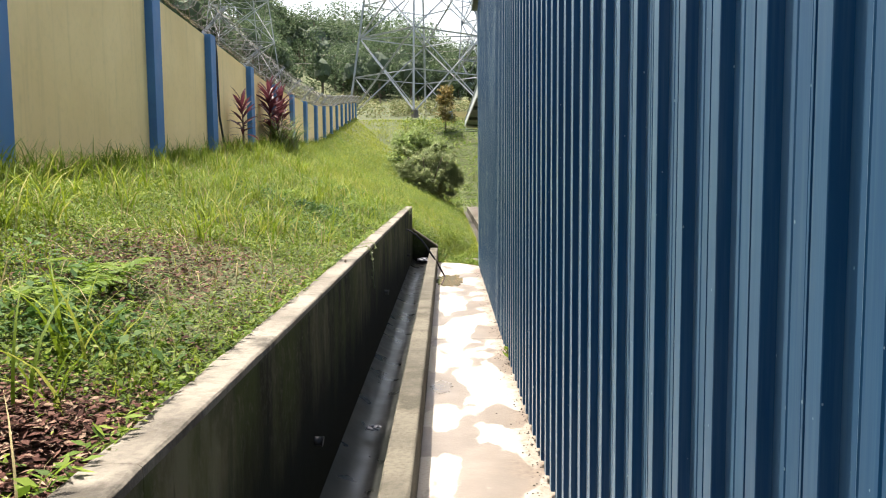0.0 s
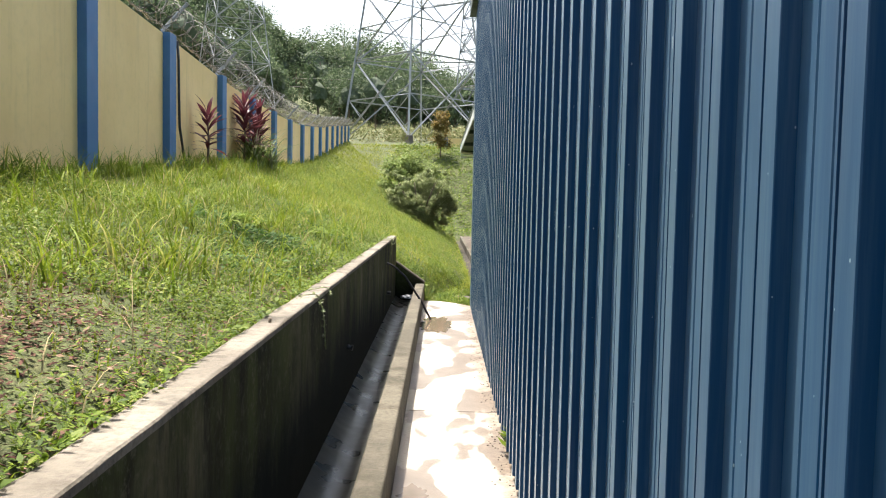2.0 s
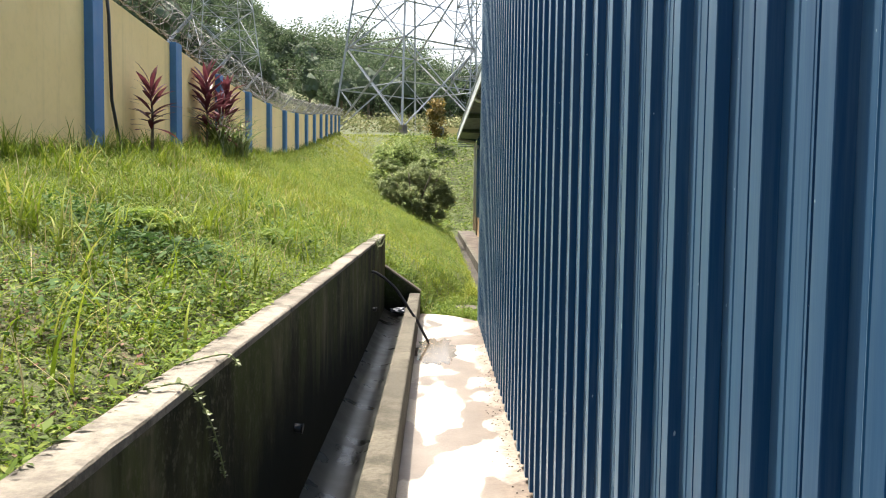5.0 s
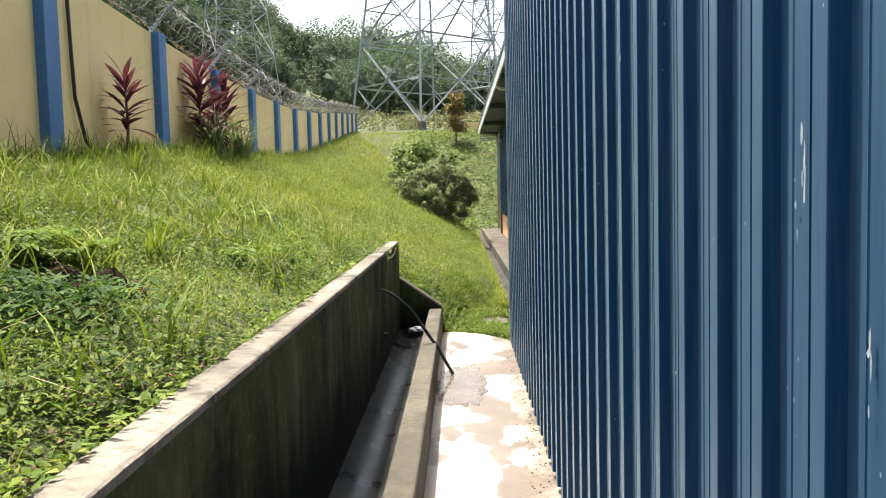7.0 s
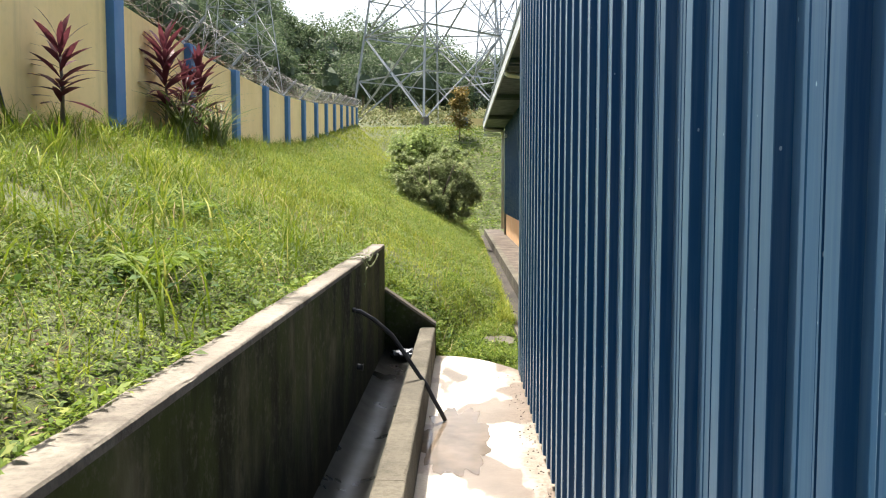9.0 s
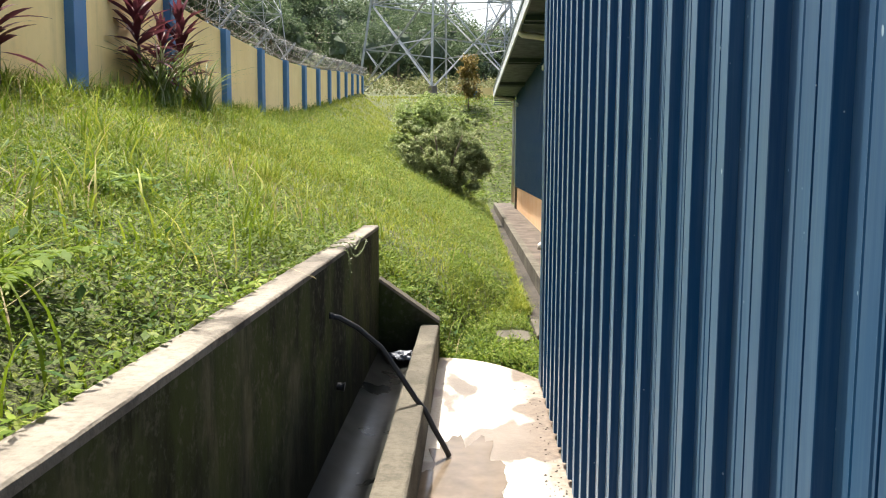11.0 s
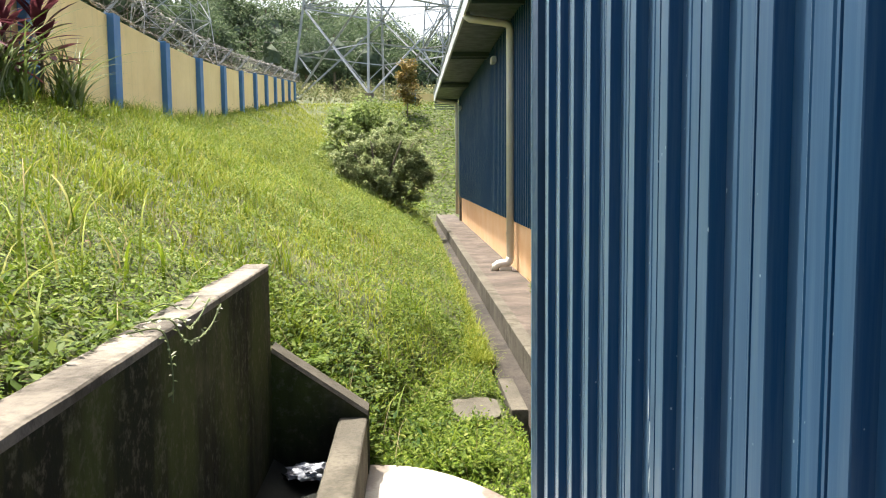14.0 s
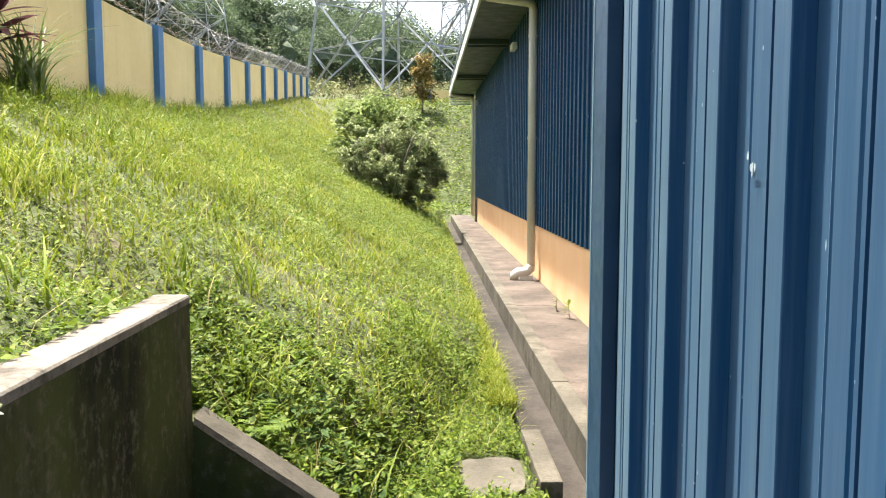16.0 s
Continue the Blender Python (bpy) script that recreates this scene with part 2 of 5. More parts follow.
def m_apron():
    n = Net(mat("apron_concrete", (0.4, 0.34, 0.27), 0.7))
    c = n.ramp(n.noise(2.2, 6, 0.65), [(0.32, (0.115, 0.094, 0.074)), (0.55, (0.165, 0.135, 0.107)), (0.75, (0.22, 0.188, 0.152))])
    dry = n.grey(n.noise(1.35, 5, 0.5, (1.6, 0.8, 1)), 0.485, 0.505)
    c = n.mix(dry, c, (0.37, 0.345, 0.30))
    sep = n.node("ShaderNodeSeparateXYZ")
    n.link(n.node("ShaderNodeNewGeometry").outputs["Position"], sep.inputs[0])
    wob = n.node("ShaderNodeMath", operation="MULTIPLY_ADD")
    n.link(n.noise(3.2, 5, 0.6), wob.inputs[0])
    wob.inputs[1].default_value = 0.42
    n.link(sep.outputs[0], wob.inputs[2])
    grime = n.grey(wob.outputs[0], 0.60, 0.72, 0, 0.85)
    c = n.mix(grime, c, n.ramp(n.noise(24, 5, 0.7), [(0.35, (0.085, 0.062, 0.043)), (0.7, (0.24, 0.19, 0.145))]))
    c = n.mix(n.grey(n.noise(60, 3), 0.5, 0.8, 0, 0.4), c, (0.14, 0.11, 0.08))
    n.colour(c)
    n.rough(n.grey(dry, 0, 1, 0.38, 0.85))
    n.bump(n.noise(50, 4, 0.7), 0.3, 0.004)
    return n.m


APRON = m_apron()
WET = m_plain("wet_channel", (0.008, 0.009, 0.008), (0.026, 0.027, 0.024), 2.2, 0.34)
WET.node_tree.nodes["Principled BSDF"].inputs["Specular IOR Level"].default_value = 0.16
GALV = m_plain("galvanised_steel", (0.30, 0.305, 0.31), (0.42, 0.425, 0.43), 3, 0.6, 0.35, 0)
WIRE = m_plain("weathered_wire", (0.08, 0.078, 0.07), (0.16, 0.15, 0.13), 8, 0.6, 0.4, 0)
PIPE = m_plain("cream_pipe", (0.62, 0.57, 0.48), (0.70, 0.66, 0.58), 5, 0.45, 0, 0)
BLACK = m_plain("black_rubber", (0.012, 0.012, 0.013), (0.03, 0.03, 0.03), 12, 0.45)
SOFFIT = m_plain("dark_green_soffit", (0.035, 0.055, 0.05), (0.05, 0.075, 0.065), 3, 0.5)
FASCIA = m_plain("pale_fascia", (0.45, 0.48, 0.48), (0.55, 0.57, 0.56), 4, 0.5)


def m_soil():
    n = Net(mat("bank_soil", (0.09, 0.075, 0.04), 0.95))
    c = n.ramp(n.noise(1.1, 5, 0.6), [(0.3, (0.045, 0.062, 0.014)), (0.55, (0.065, 0.080, 0.02)), (0.8, (0.095, 0.062, 0.038))])
    c = n.mix(n.grey(n.noise(20, 4), 0.45, 0.8, 0, 0.6), c, (0.045, 0.035, 0.02))
    n.colour(c)
    n.bump(n.noise(18, 5, 0.7), 0.7, 0.03)
    return n.m


SOIL = m_soil()

DARK_STRIP = m_plain("dark_blue_strip", (0.003, 0.030, 0.075), (0.006, 0.042, 0.095), 7, 0.5, 0, 0.05)
BLUE_PALE = m_plain("pale_blue_trim", (0.10, 0.19, 0.26), (0.15, 0.25, 0.31), 5, 0.4, 0, 0)
MUD = m_concrete("muddy_concrete", (0.028, 0.023, 0.018), (0.055, 0.045, 0.035), (0.015, 0.013, 0.010))
APRON_DIRTY = m_concrete("stained_path", (0.055, 0.043, 0.034), (0.125, 0.098, 0.078), (0.055, 0.045, 0.036))

# ---- lie of the land ----
FOOT = [(-14, 1.35), (5.6, 1.50), (9.4, 1.70), (12.3, 1.87), (15.3, 2.05), (21.1, 2.25), (24, 2.34), (27, 2.52), (30, 2.8), (33, 3.12), (36, 3.42), (39, 3.75), (42, 4.1), (45, 4.4), (48, 4.7), (51, 4.9)]
WALL_TOP = [(-14, 3.7), (5.6, 3.62), (9.4, 3.57), (12.3, 3.53), (15.3, 3.47), (18.2, 3.45), (21.1, 3.51), (24.1, 3.60), (27, 3.73), (30, 3.96), (33, 4.2), (36, 4.5), (39, 4.8), (42, 5.07), (45, 5.33), (48, 5.6), (51, 5.85)]


def fence_x(y):
    return -3.49 - 0.052 * (y - 12.3)


def smooth(a, b, v):
    u = min(max((v - a) / (b - a), 0), 1)
    return u * u * (3 - 2 * u)


def lumps(x, y):
    return 0.06 * noise.noise((x * 0.9, y * 0.9, 0.3)) + 0.03 * noise.noise((x * 2.7, y * 2.7, 5.1))


def ground_z(x, y):
    """Height of the land at a place."""
    xf, zf = fence_x(min(y, 51)), lerp_table(FOOT, y)
    u = min(max((-0.585 - x) / (-0.585 - xf), 0), 1)
    z0 = 0.87 + (zf - 0.87) * u ** 0.88
    xt = -0.03 + 0.745 * smooth(13.1, 17.5, y)
    u = min(max((xt - x) / (xt - xf), 0), 1)
    z1 = -0.1 + (zf + 0.1) * u ** (0.6 + 0.28 * smooth(13.2, 18.5, y))
    if x > -0.585:
        z = z1 if y > 13.03 else -0.12
        if x > 0.76 and 13.6 < y < 36.1:
            z = -0.42
    else:
        k = smooth(12.8, 13.6, y)
        z = z0 * (1 - k) + z1 * k
    z = max(z, -0.1 + 4.9 * smooth(35.5, 52, y) - 0.02 * max(x, 0)) if y > 35.5 else z
    if x < xf:
        z = zf + 0.05 * (xf - x) + 7.0 * smooth(6, 50, xf - x)
    if y > 51:
        z += 0.095 * min(y - 51, 160) + 3 * smooth(85, 230, y) + 9 * smooth(10, 60, -x) * smooth(55, 110, y)
    z -= 0.16 * math.exp(-(((x + 1.36) / 0.26) ** 2 + ((y - 7.72) / 0.26) ** 2))
    far = smooth(20, 60, abs(x) + max(y - 51, 0))
    amp = 1.0 if (x < xt and y < 51) else 0.4
    return z + lumps(x, y) * amp + far * 1.2 * noise.noise((x * 0.05, y * 0.05, 2.0))


def grid_axis(stops):
    out = []
    for a, b, s in stops:
        out += list(np.arange(a, b, s))
    return out + [stops[-1][1]]


def make_ground():
    xs = grid_axis([(-600, -90, 50), (-90, -14, 5), (-14, -5.5, 0.9), (-5.5, -0.5, 0.13), (-0.5, 1.1, 0.08), (1.1, 8, 0.8), (8, 80, 6), (80, 600, 60)])
    ys = grid_axis([(-300, -12, 30), (-12, -4, 0.6), (-4, 13.01, 0.14), (13.01, 13.05, 0.04), (13.05, 24, 0.14), (24, 54, 0.6), (54, 110, 3), (110, 260, 8), (260, 900, 80)])
    verts = [(x, y, ground_z(x, y)) for y in ys for x in xs]
    w = len(xs)
    faces = [(j * w + i, j * w + i + 1, (j + 1) * w + i + 1, (j + 1) * w + i) for j in range(len(ys) - 1) for i in range(w - 1)]
    ob = from_arrays("ground", verts, faces, SOIL, smooth=True)
    tagged(ob, "grassy earth bank rising from drain to fence", "ground", kind="structure")


make_ground()

# ---- drain ----
Y0, Y1 = -5.0, 13.0


def make_drain():
    d = empty("concrete_drain", label="weathered open concrete drain with one high retaining side", category="drain", kind="structure")
    # high retaining side, in cast lengths
    y = Y0
    while y < Y1 - 0.01:
        y2 = min(y + 3.0, Y1)
        boxed("retaining_wall", (-0.585, y, -0.25, -0.478, y2 - 0.0015, 0.918), ALGAE_SHADE, d)
        part("wall_top", rough_bar(-0.586, -0.4775, y, y2 - 0.0015, 0.918, 0.944, 0.007, 0.006), COPING, d, "pale worn concrete top")
        y = y2
    bm = bmesh.new()
    m = 10
    rows = []
    for y in np.arange(Y0, Y1 + 0.01, 0.25):
        row = []
        for i in range(m + 1):
            u = i / m
            x = -0.478 + 0.288 * u
            z = 0.012 + 0.05 * (2 * u - 1.16) ** 2 + 0.004 * noise.noise((x * 6, y * 1.5, 3.0))
            row.append(bm.verts.new((x, min(y, Y1), z)))
        rows.append(row)
    for q, r in zip(rows, rows[1:]):
        for i in range(m):
            bm.faces.new((q[i], q[i + 1], r[i + 1], r[i])).smooth = True
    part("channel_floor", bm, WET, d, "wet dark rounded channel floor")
    y = Y0
    while y < Y1 + 0.09:
        y2 = min(y + 3.6, Y1 + 0.1)
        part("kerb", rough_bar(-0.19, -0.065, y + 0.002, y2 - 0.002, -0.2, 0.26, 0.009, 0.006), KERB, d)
        y = y2
    bm = bmesh.new()
    prof = [(-0.585, -0.2), (-0.062, -0.2), (-0.062, 0.275), (-0.478, 0.565), (-0.585, 0.565)]
    a = [bm.verts.new((x, Y1 + 0.001, z)) for x, z in prof]
    b = [bm.verts.new((x, Y1 + 0.12, z)) for x, z in prof]
    bm.faces.new(a), bm.faces.new(b[::-1])
    for i in range(5):
        bm.faces.new((a[i], b[i], b[(i + 1) % 5], a[(i + 1) % 5]))
    part("end_wall", bm, ALGAE_SHADE, d, "slanting concrete end wall")
    bm = bmesh.new()
    n = 12
    rows = []
    for i in range(n + 1):
        u = i / n
        x, z = -0.476 + 0.416 * u, 0.569 - 0.29 * u
        j = 0.006 * noise.noise((x * 14, 1, 0))
        rows.append([bm.verts.new(p) for p in ((x, Y1 - 0.004 + j, z - 0.012), (x, Y1 + 0.006 + j, z + 0.008), (x, Y1 + 0.11, z + 0.012), (x, Y1 + 0.126, z - 0.012))])
    for q, r in zip(rows, rows[1:]):
        for k in range(3):
            bm.faces.new((q[k], q[k + 1], r[k + 1], r[k]))
    part("end_wall_top", bm, KERB, d, "brown worn sloping top")


make_drain()


# ---- apron ----
def make_apron():
    e = empty("pavement", label="damp concrete apron with dry pale patches beside building", category="pavement", kind="structure")
    n = 14
    edge = [(-0.065 + i / n * 0.80, 13.12 - 0.85 * (i / n) ** 2.2) for i in range(n + 1)]
    for outline in ([(-0.064, Y0), (0.75, Y0), (0.75, 6.772), (0.4, 6.766), (0.2, 6.778), (-0.064, 6.77)],
                    [(-0.064, 6.779), (0.2, 6.787), (0.4, 6.776), (0.75, 6.782)] + edge[::-1]):
        bm = bmesh.new()
        top = [bm.verts.new((x, y, 0.0)) for x, y in outline]
        low = [bm.verts.new((x, y, -0.16)) for x, y in outline]
        bm.faces.new(top)
        for i in range(len(outline)):
            j = (i + 1) % len(outline)
            bm.faces.new((low[i], low[j], top[j], top[i]))
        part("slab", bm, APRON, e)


make_apron()


# ---- blue clad building beside the apron ----
PITCH = 0.202
RIB0 = 0.1111  # near edge of one crest
DEEP = 0.0215
CORNER_Y = 12.445


def clad_x(y):
    """Face of the crests: the long wall stands very slightly askew to the drain."""
    return 0.530 + 0.0035 * y


def rib_profile(y0, ribs, face):
    """(x, y) of the sheet's section: grooved crest, steep sides, wide pan with a faint bead."""
    pts = []
    for k in range(ribs):
        b = y0 + k * PITCH
        for dx, dy in ((DEEP, -0.009), (0.0012, -0.0008), (0.0, 0.0015), (0.0, 0.041), (0.0045, 0.0425), (0.0045, 0.0465), (0.0, 0.048), (0.0, 0.0535), (0.0012, 0.0555),
                       (DEEP, 0.064), (DEEP, 0.096), (DEEP - 0.0022, 0.1005), (DEEP - 0.0022, 0.1025), (DEEP, 0.105), (DEEP, 0.146), (DEEP - 0.0015, 0.1495), (DEEP, 0.153)):
            pts.append((face(b + dy) + dx, b + dy))
    e = y0 + ribs * PITCH - 0.009
    pts.append((face(e) + DEEP, e))
    return pts


def sheet(name, y0, ribs, z0, z1, parent, material, face):
    bm = bmesh.new()
    p = rib_profile(y0, ribs, face)
    lo = [bm.verts.new((x, y, z0)) for x, y in p]
    hi = [bm.verts.new((x, y, z1)) for x, y in p]
    for i in range(len(p) - 1):
        bm.faces.new((lo[i + 1], lo[i], hi[i], hi[i + 1]))
    lo2 = [bm.verts.new((x + 0.002, y, z0)) for x, y in p]
    for i in range(len(p) - 1):
        bm.faces.new((lo[i], lo[i + 1], lo2[i + 1], lo2[i]))
    return part(name, bm, material, parent)


def make_blue_building():
    e = empty("building_blue", label="long blue metal-clad shed wall with vertical ribs", category="building", kind="structure")
    k = -27
    while RIB0 + k * PITCH < CORNER_Y - 0.1:
        n = min(5, int((CORNER_Y - 0.012 - RIB0 - k * PITCH) / PITCH))
        if n < 1:
            break
        sheet("cladding_sheet", RIB0 + k * PITCH, n, 0.028 + 0.008 * rng.random(), 4.0, e, BLUE, lambda y, o=0.0012 * rng.random(): clad_x(y) + o)
        k += n
    x = clad_x(CORNER_Y)
    # flat strip next to the corner, darker blue than the sheets
    boxed("corner_strip", (x + 0.008, CORNER_Y - 0.135, 0.02, x + 0.04, CORNER_Y - 0.013, 4.0), DARK_STRIP, e, 0.002, "flat dark blue strip at the corner")
    boxed("corner_trim", (x + 0.006, CORNER_Y - 0.012, 0.02, x + 0.12, CORNER_Y, 4.0), BLUE_PALE, e, 0.002, "paler blue folded corner edge")
    boxed("core_wall", (x + 0.042, -6.0, -0.1, 9.0, CORNER_Y - 0.014, 4.0), BLUE, e)
    boxed("ground_beam", (x + 0.026, -5.5, -0.1, x + 0.041, CORNER_Y - 0.055, 0.05), DRAIN, e, label="dirty concrete beam under the cladding")
    boxed("roof", (0.50, -6.0, 4.0, 9.4, CORNER_Y + 0.3, 4.1), SOFFIT, e)


make_blue_building()


# added wall, unseen behind the camera, to darken the faces turned towards it
tagged(boxed("added_wall_south", (-4.5, -7.2, -0.2, 0.6, -7.0, 4.6), ALGAE_SHADE), "added plain dark wall, unseen, keeping light off south faces", "wall", kind="structure")


# ---- second building ----
FX, FY0, FY1 = 1.58, 12.6, 32.9


def make_far_building():
    e = empty("building_orange_base", label="shed with orange plaster plinth and dark blue cladding", category="building", kind="structure")
    boxed("plinth", (FX, FY0, -0.15, FX + 0.2, FY1, 0.68), ORANGE, e, label="stained orange plaster plinth")
    n = 0
    y = FY0
    while y < FY1 - 0.2:
        ribs = min(4, int((FY1 - y) / PITCH))
        if ribs < 1:
            break
        sheet("cladding_sheet", y + 0.012, ribs, 0.66, 3.42, e, BLUE, lambda y: FX - 0.03)
        y += ribs * PITCH
    boxed("core_wall", (FX + 0.012, FY0, 0.68, 9, FY1, 3.9), BLUE, e)
    boxed("corner_trim", (FX - 0.034, FY1 - 0.03, 0.66, FX + 0.06, FY1 + 0.02, 3.42), BLUE_PALE, e)
    boxed("corner_post", (FX - 0.06, FY1 - 0.5, -0.1, FX + 0.02, FY1 - 0.28, 0.67), DRAIN, e, 0.01, "grey stained concrete corner post")
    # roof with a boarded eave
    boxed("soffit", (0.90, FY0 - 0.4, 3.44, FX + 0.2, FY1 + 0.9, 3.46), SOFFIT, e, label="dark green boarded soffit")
    boxed("fascia", (0.87, FY0 - 0.4, 3.40, 0.90, FY1 + 0.9, 3.60), FASCIA, e, 0.004, "pale metal fascia and gutter edge")
    bm = bmesh.new()
    prof = [(0.86, 3.60), (9.2, 5.3), (9.2, 5.38), (0.86, 3.68)]
    a = [bm.verts.new((x, FY0 - 0.45, z)) for x, z in prof]
    b = [bm.verts.new((x, FY1 + 0.95, z)) for x, z in prof]
    bm.faces.new(a), bm.faces.new(b[::-1])
    for i in range(4):
        bm.faces.new((a[i], b[i], b[(i + 1) % 4], a[(i + 1) % 4]))
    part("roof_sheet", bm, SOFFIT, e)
    for y in (14.6, 19.45, 24.3, 29.15, 33.55):
        for o in (-0.16, 0.16):
            boxed("rafter", (0.905, y + o - 0.04, 3.36, FX - 0.03, y + o + 0.04, 3.438), SOFFIT, e)
    for i, o in enumerate((0.0, 0.11, 0.22)):
        boxed("gable_slat", (0.9, FY1 + 0.84, 3.31 - o * 0.6, FX + 0.2, FY1 + 0.88, 3.345 - o * 0.6), FASCIA, e)


make_far_building()


def make_downpipe(y, elbow):
    d = empty("downpipe", (1.49, y, 0), label="cream plastic rainwater pipe fixed to building wall", category="pipe")
    bm = tube(bmesh.new(), [(0, 0, 0.16), (0, 0, 3.22), (-0.015, 0, 3.27), (-0.06, 0, 3.30), (-0.54, 0, 3.36), (-0.575, 0, 3.385), (-0.58, 0, 3.44)], 0.05, 14)
    tb = part("pipe", bm, PIPE, d)
    for z in (0.5, 1.7, 2.9):
        boxed("bracket", (-0.056, -0.012, z, 0.055, 0.012, z + 0.03), PIPE, tb)
    if elbow:
        part("shoe", tube(bmesh.new(), [(0, 0, 0.18), (-0.01, 0, 0.13), (-0.05, 0, 0.10), (-0.16, 0, 0.09), (-0.2, 0, 0.06), (-0.205, 0, 0.0)], 0.058, 14), PIPE, d, "curved outlet shoe")
        boxed("footing", (-0.13, -0.05, 0.0, 0.02, 0.05, 0.055), PIPE, d)
    return d


make_downpipe(20.55, True)
make_downpipe(32.95, False)


def make_wall_lamp(y, z):
    e = empty("wall_lamp", (FX - 0.03, y, z), label="small grey floodlight on blue wall", category="lamp", group="wall lamps")
    hs = boxed("housing", (-0.09, -0.16, -0.05, -0.02, 0.16, 0.05), FASCIA, e, 0.01)
    boxed("arm", (-0.02, -0.02, -0.02, 0.03, 0.02, 0.02), GALV, e)
    boxed("lens", (-0.094, -0.14, -0.035, -0.0905, 0.14, 0.035), PIPE, hs, 0, "pale glass lens")


make_wall_lamp(22.8, 3.12)
make_wall_lamp(31.6, 3.05)


def make_far_apron():
    e = empty("pavement_far", label="stained concrete path with kerb along orange plinth", category="pavement", kind="structure")
    y = 12.6
    while y < 35.9:
        y2 = min(y + 3.0, 36.0)
        boxed("slab", (1.10, y + 0.004, -0.2, FX, y2 - 0.004, 0.0), APRON_DIRTY, e)
        boxed("kerb", (0.985, y + 0.006, -0.32, 1.095, y2 - 0.006, 0.012), KERB, e, 0.008)
        y = y2
    boxed("gutter_floor", (0.80, 13.7, -0.4, 0.985, 36.0, -0.20), MUD, e, label="muddy gutter floor")
    boxed("gutter_side", (0.70, 14.02, -0.3, 0.80, 14.75, -0.02), KERB, e, 0.012, "short broken concrete kerb")
    y = 14.8
    while y < 36:
        boxed("gutter_side", (0.73, y, -0.3, 0.80, y + 1.46, -0.085 - 0.02 * rng.random()), MUD, e)
        y += 1.5


make_far_apron()
bm = bmesh.new()
rim = []
for i in range(18):
    u = 2 * math.pi * i / 18
    q = 1 + 0.22 * noise.noise((math.cos(u) * 2, math.sin(u) * 2, 6.0))
    p = 1 / max(abs(math.cos(u)), abs(math.sin(u))) * 0.82
    rim.append((0.5 + 0.19 * q * p * math.cos(u), 14.24 + 0.28 * q * p * math.sin(u)))
hi = [bm.verts.new((x, y, -0.072 + 0.008 * noise.noise((x * 9, y * 9, 0)))) for x, y in rim]
lo = [bm.verts.new((x, y, -0.16)) for x, y in rim]
bm.faces.new(hi)
for i in range(18):
    j = (i + 1) % 18
    bm.faces.new((lo[i], lo[j], hi[j], hi[i]))
part("concrete_pad", bm, KERB)
tagged(bpy.data.objects["concrete_pad"], "small muddy concrete pad sunk in grass", "concrete pad")


# ---- boundary wall ----
BAYS = [5.4 - 2.95 * i for i in range(5, 0, -1)] + [5.4, 9.2, 12.05] + [15.26 + 2.95 * i for i in range(13)]


def make_fence():
    f = empty("boundary_wall", (0, 0, 0), label="yellow plastered boundary wall with blue pillars", category="wall", kind="structure")
    for a, b in zip(BAYS, BAYS[1:]):
        bm = bmesh.new()
        xa, xb, za, zb = fence_x(a), fence_x(b), lerp_table(WALL_TOP, a), lerp_table(WALL_TOP, b)
        v = [bm.verts.new(p) for p in ((xa, a, 0), (xb, b, 0), (xb, b, zb), (xa, a, za), (xa - 0.12, a, 0), (xb - 0.12, b, 0), (xb - 0.12, b, zb), (xa - 0.12, a, za))]
        for q in ((0, 1, 2, 3), (5, 4, 7, 6), (3, 2, 6, 7), (0, 3, 7, 4), (1, 5, 6, 2)):
            bm.faces.new([v[i] for i in q])
        part("panel", bm, YELLOW, f)
    for y in BAYS:
        x, z = fence_x(y), lerp_table(WALL_TOP, y)
        boxed("pillar", (x - 0.16, y - 0.13, 0.5, x + 0.10, y + 0.13, z + 0.02), PILLAR, f, 0.008)


make_fence()


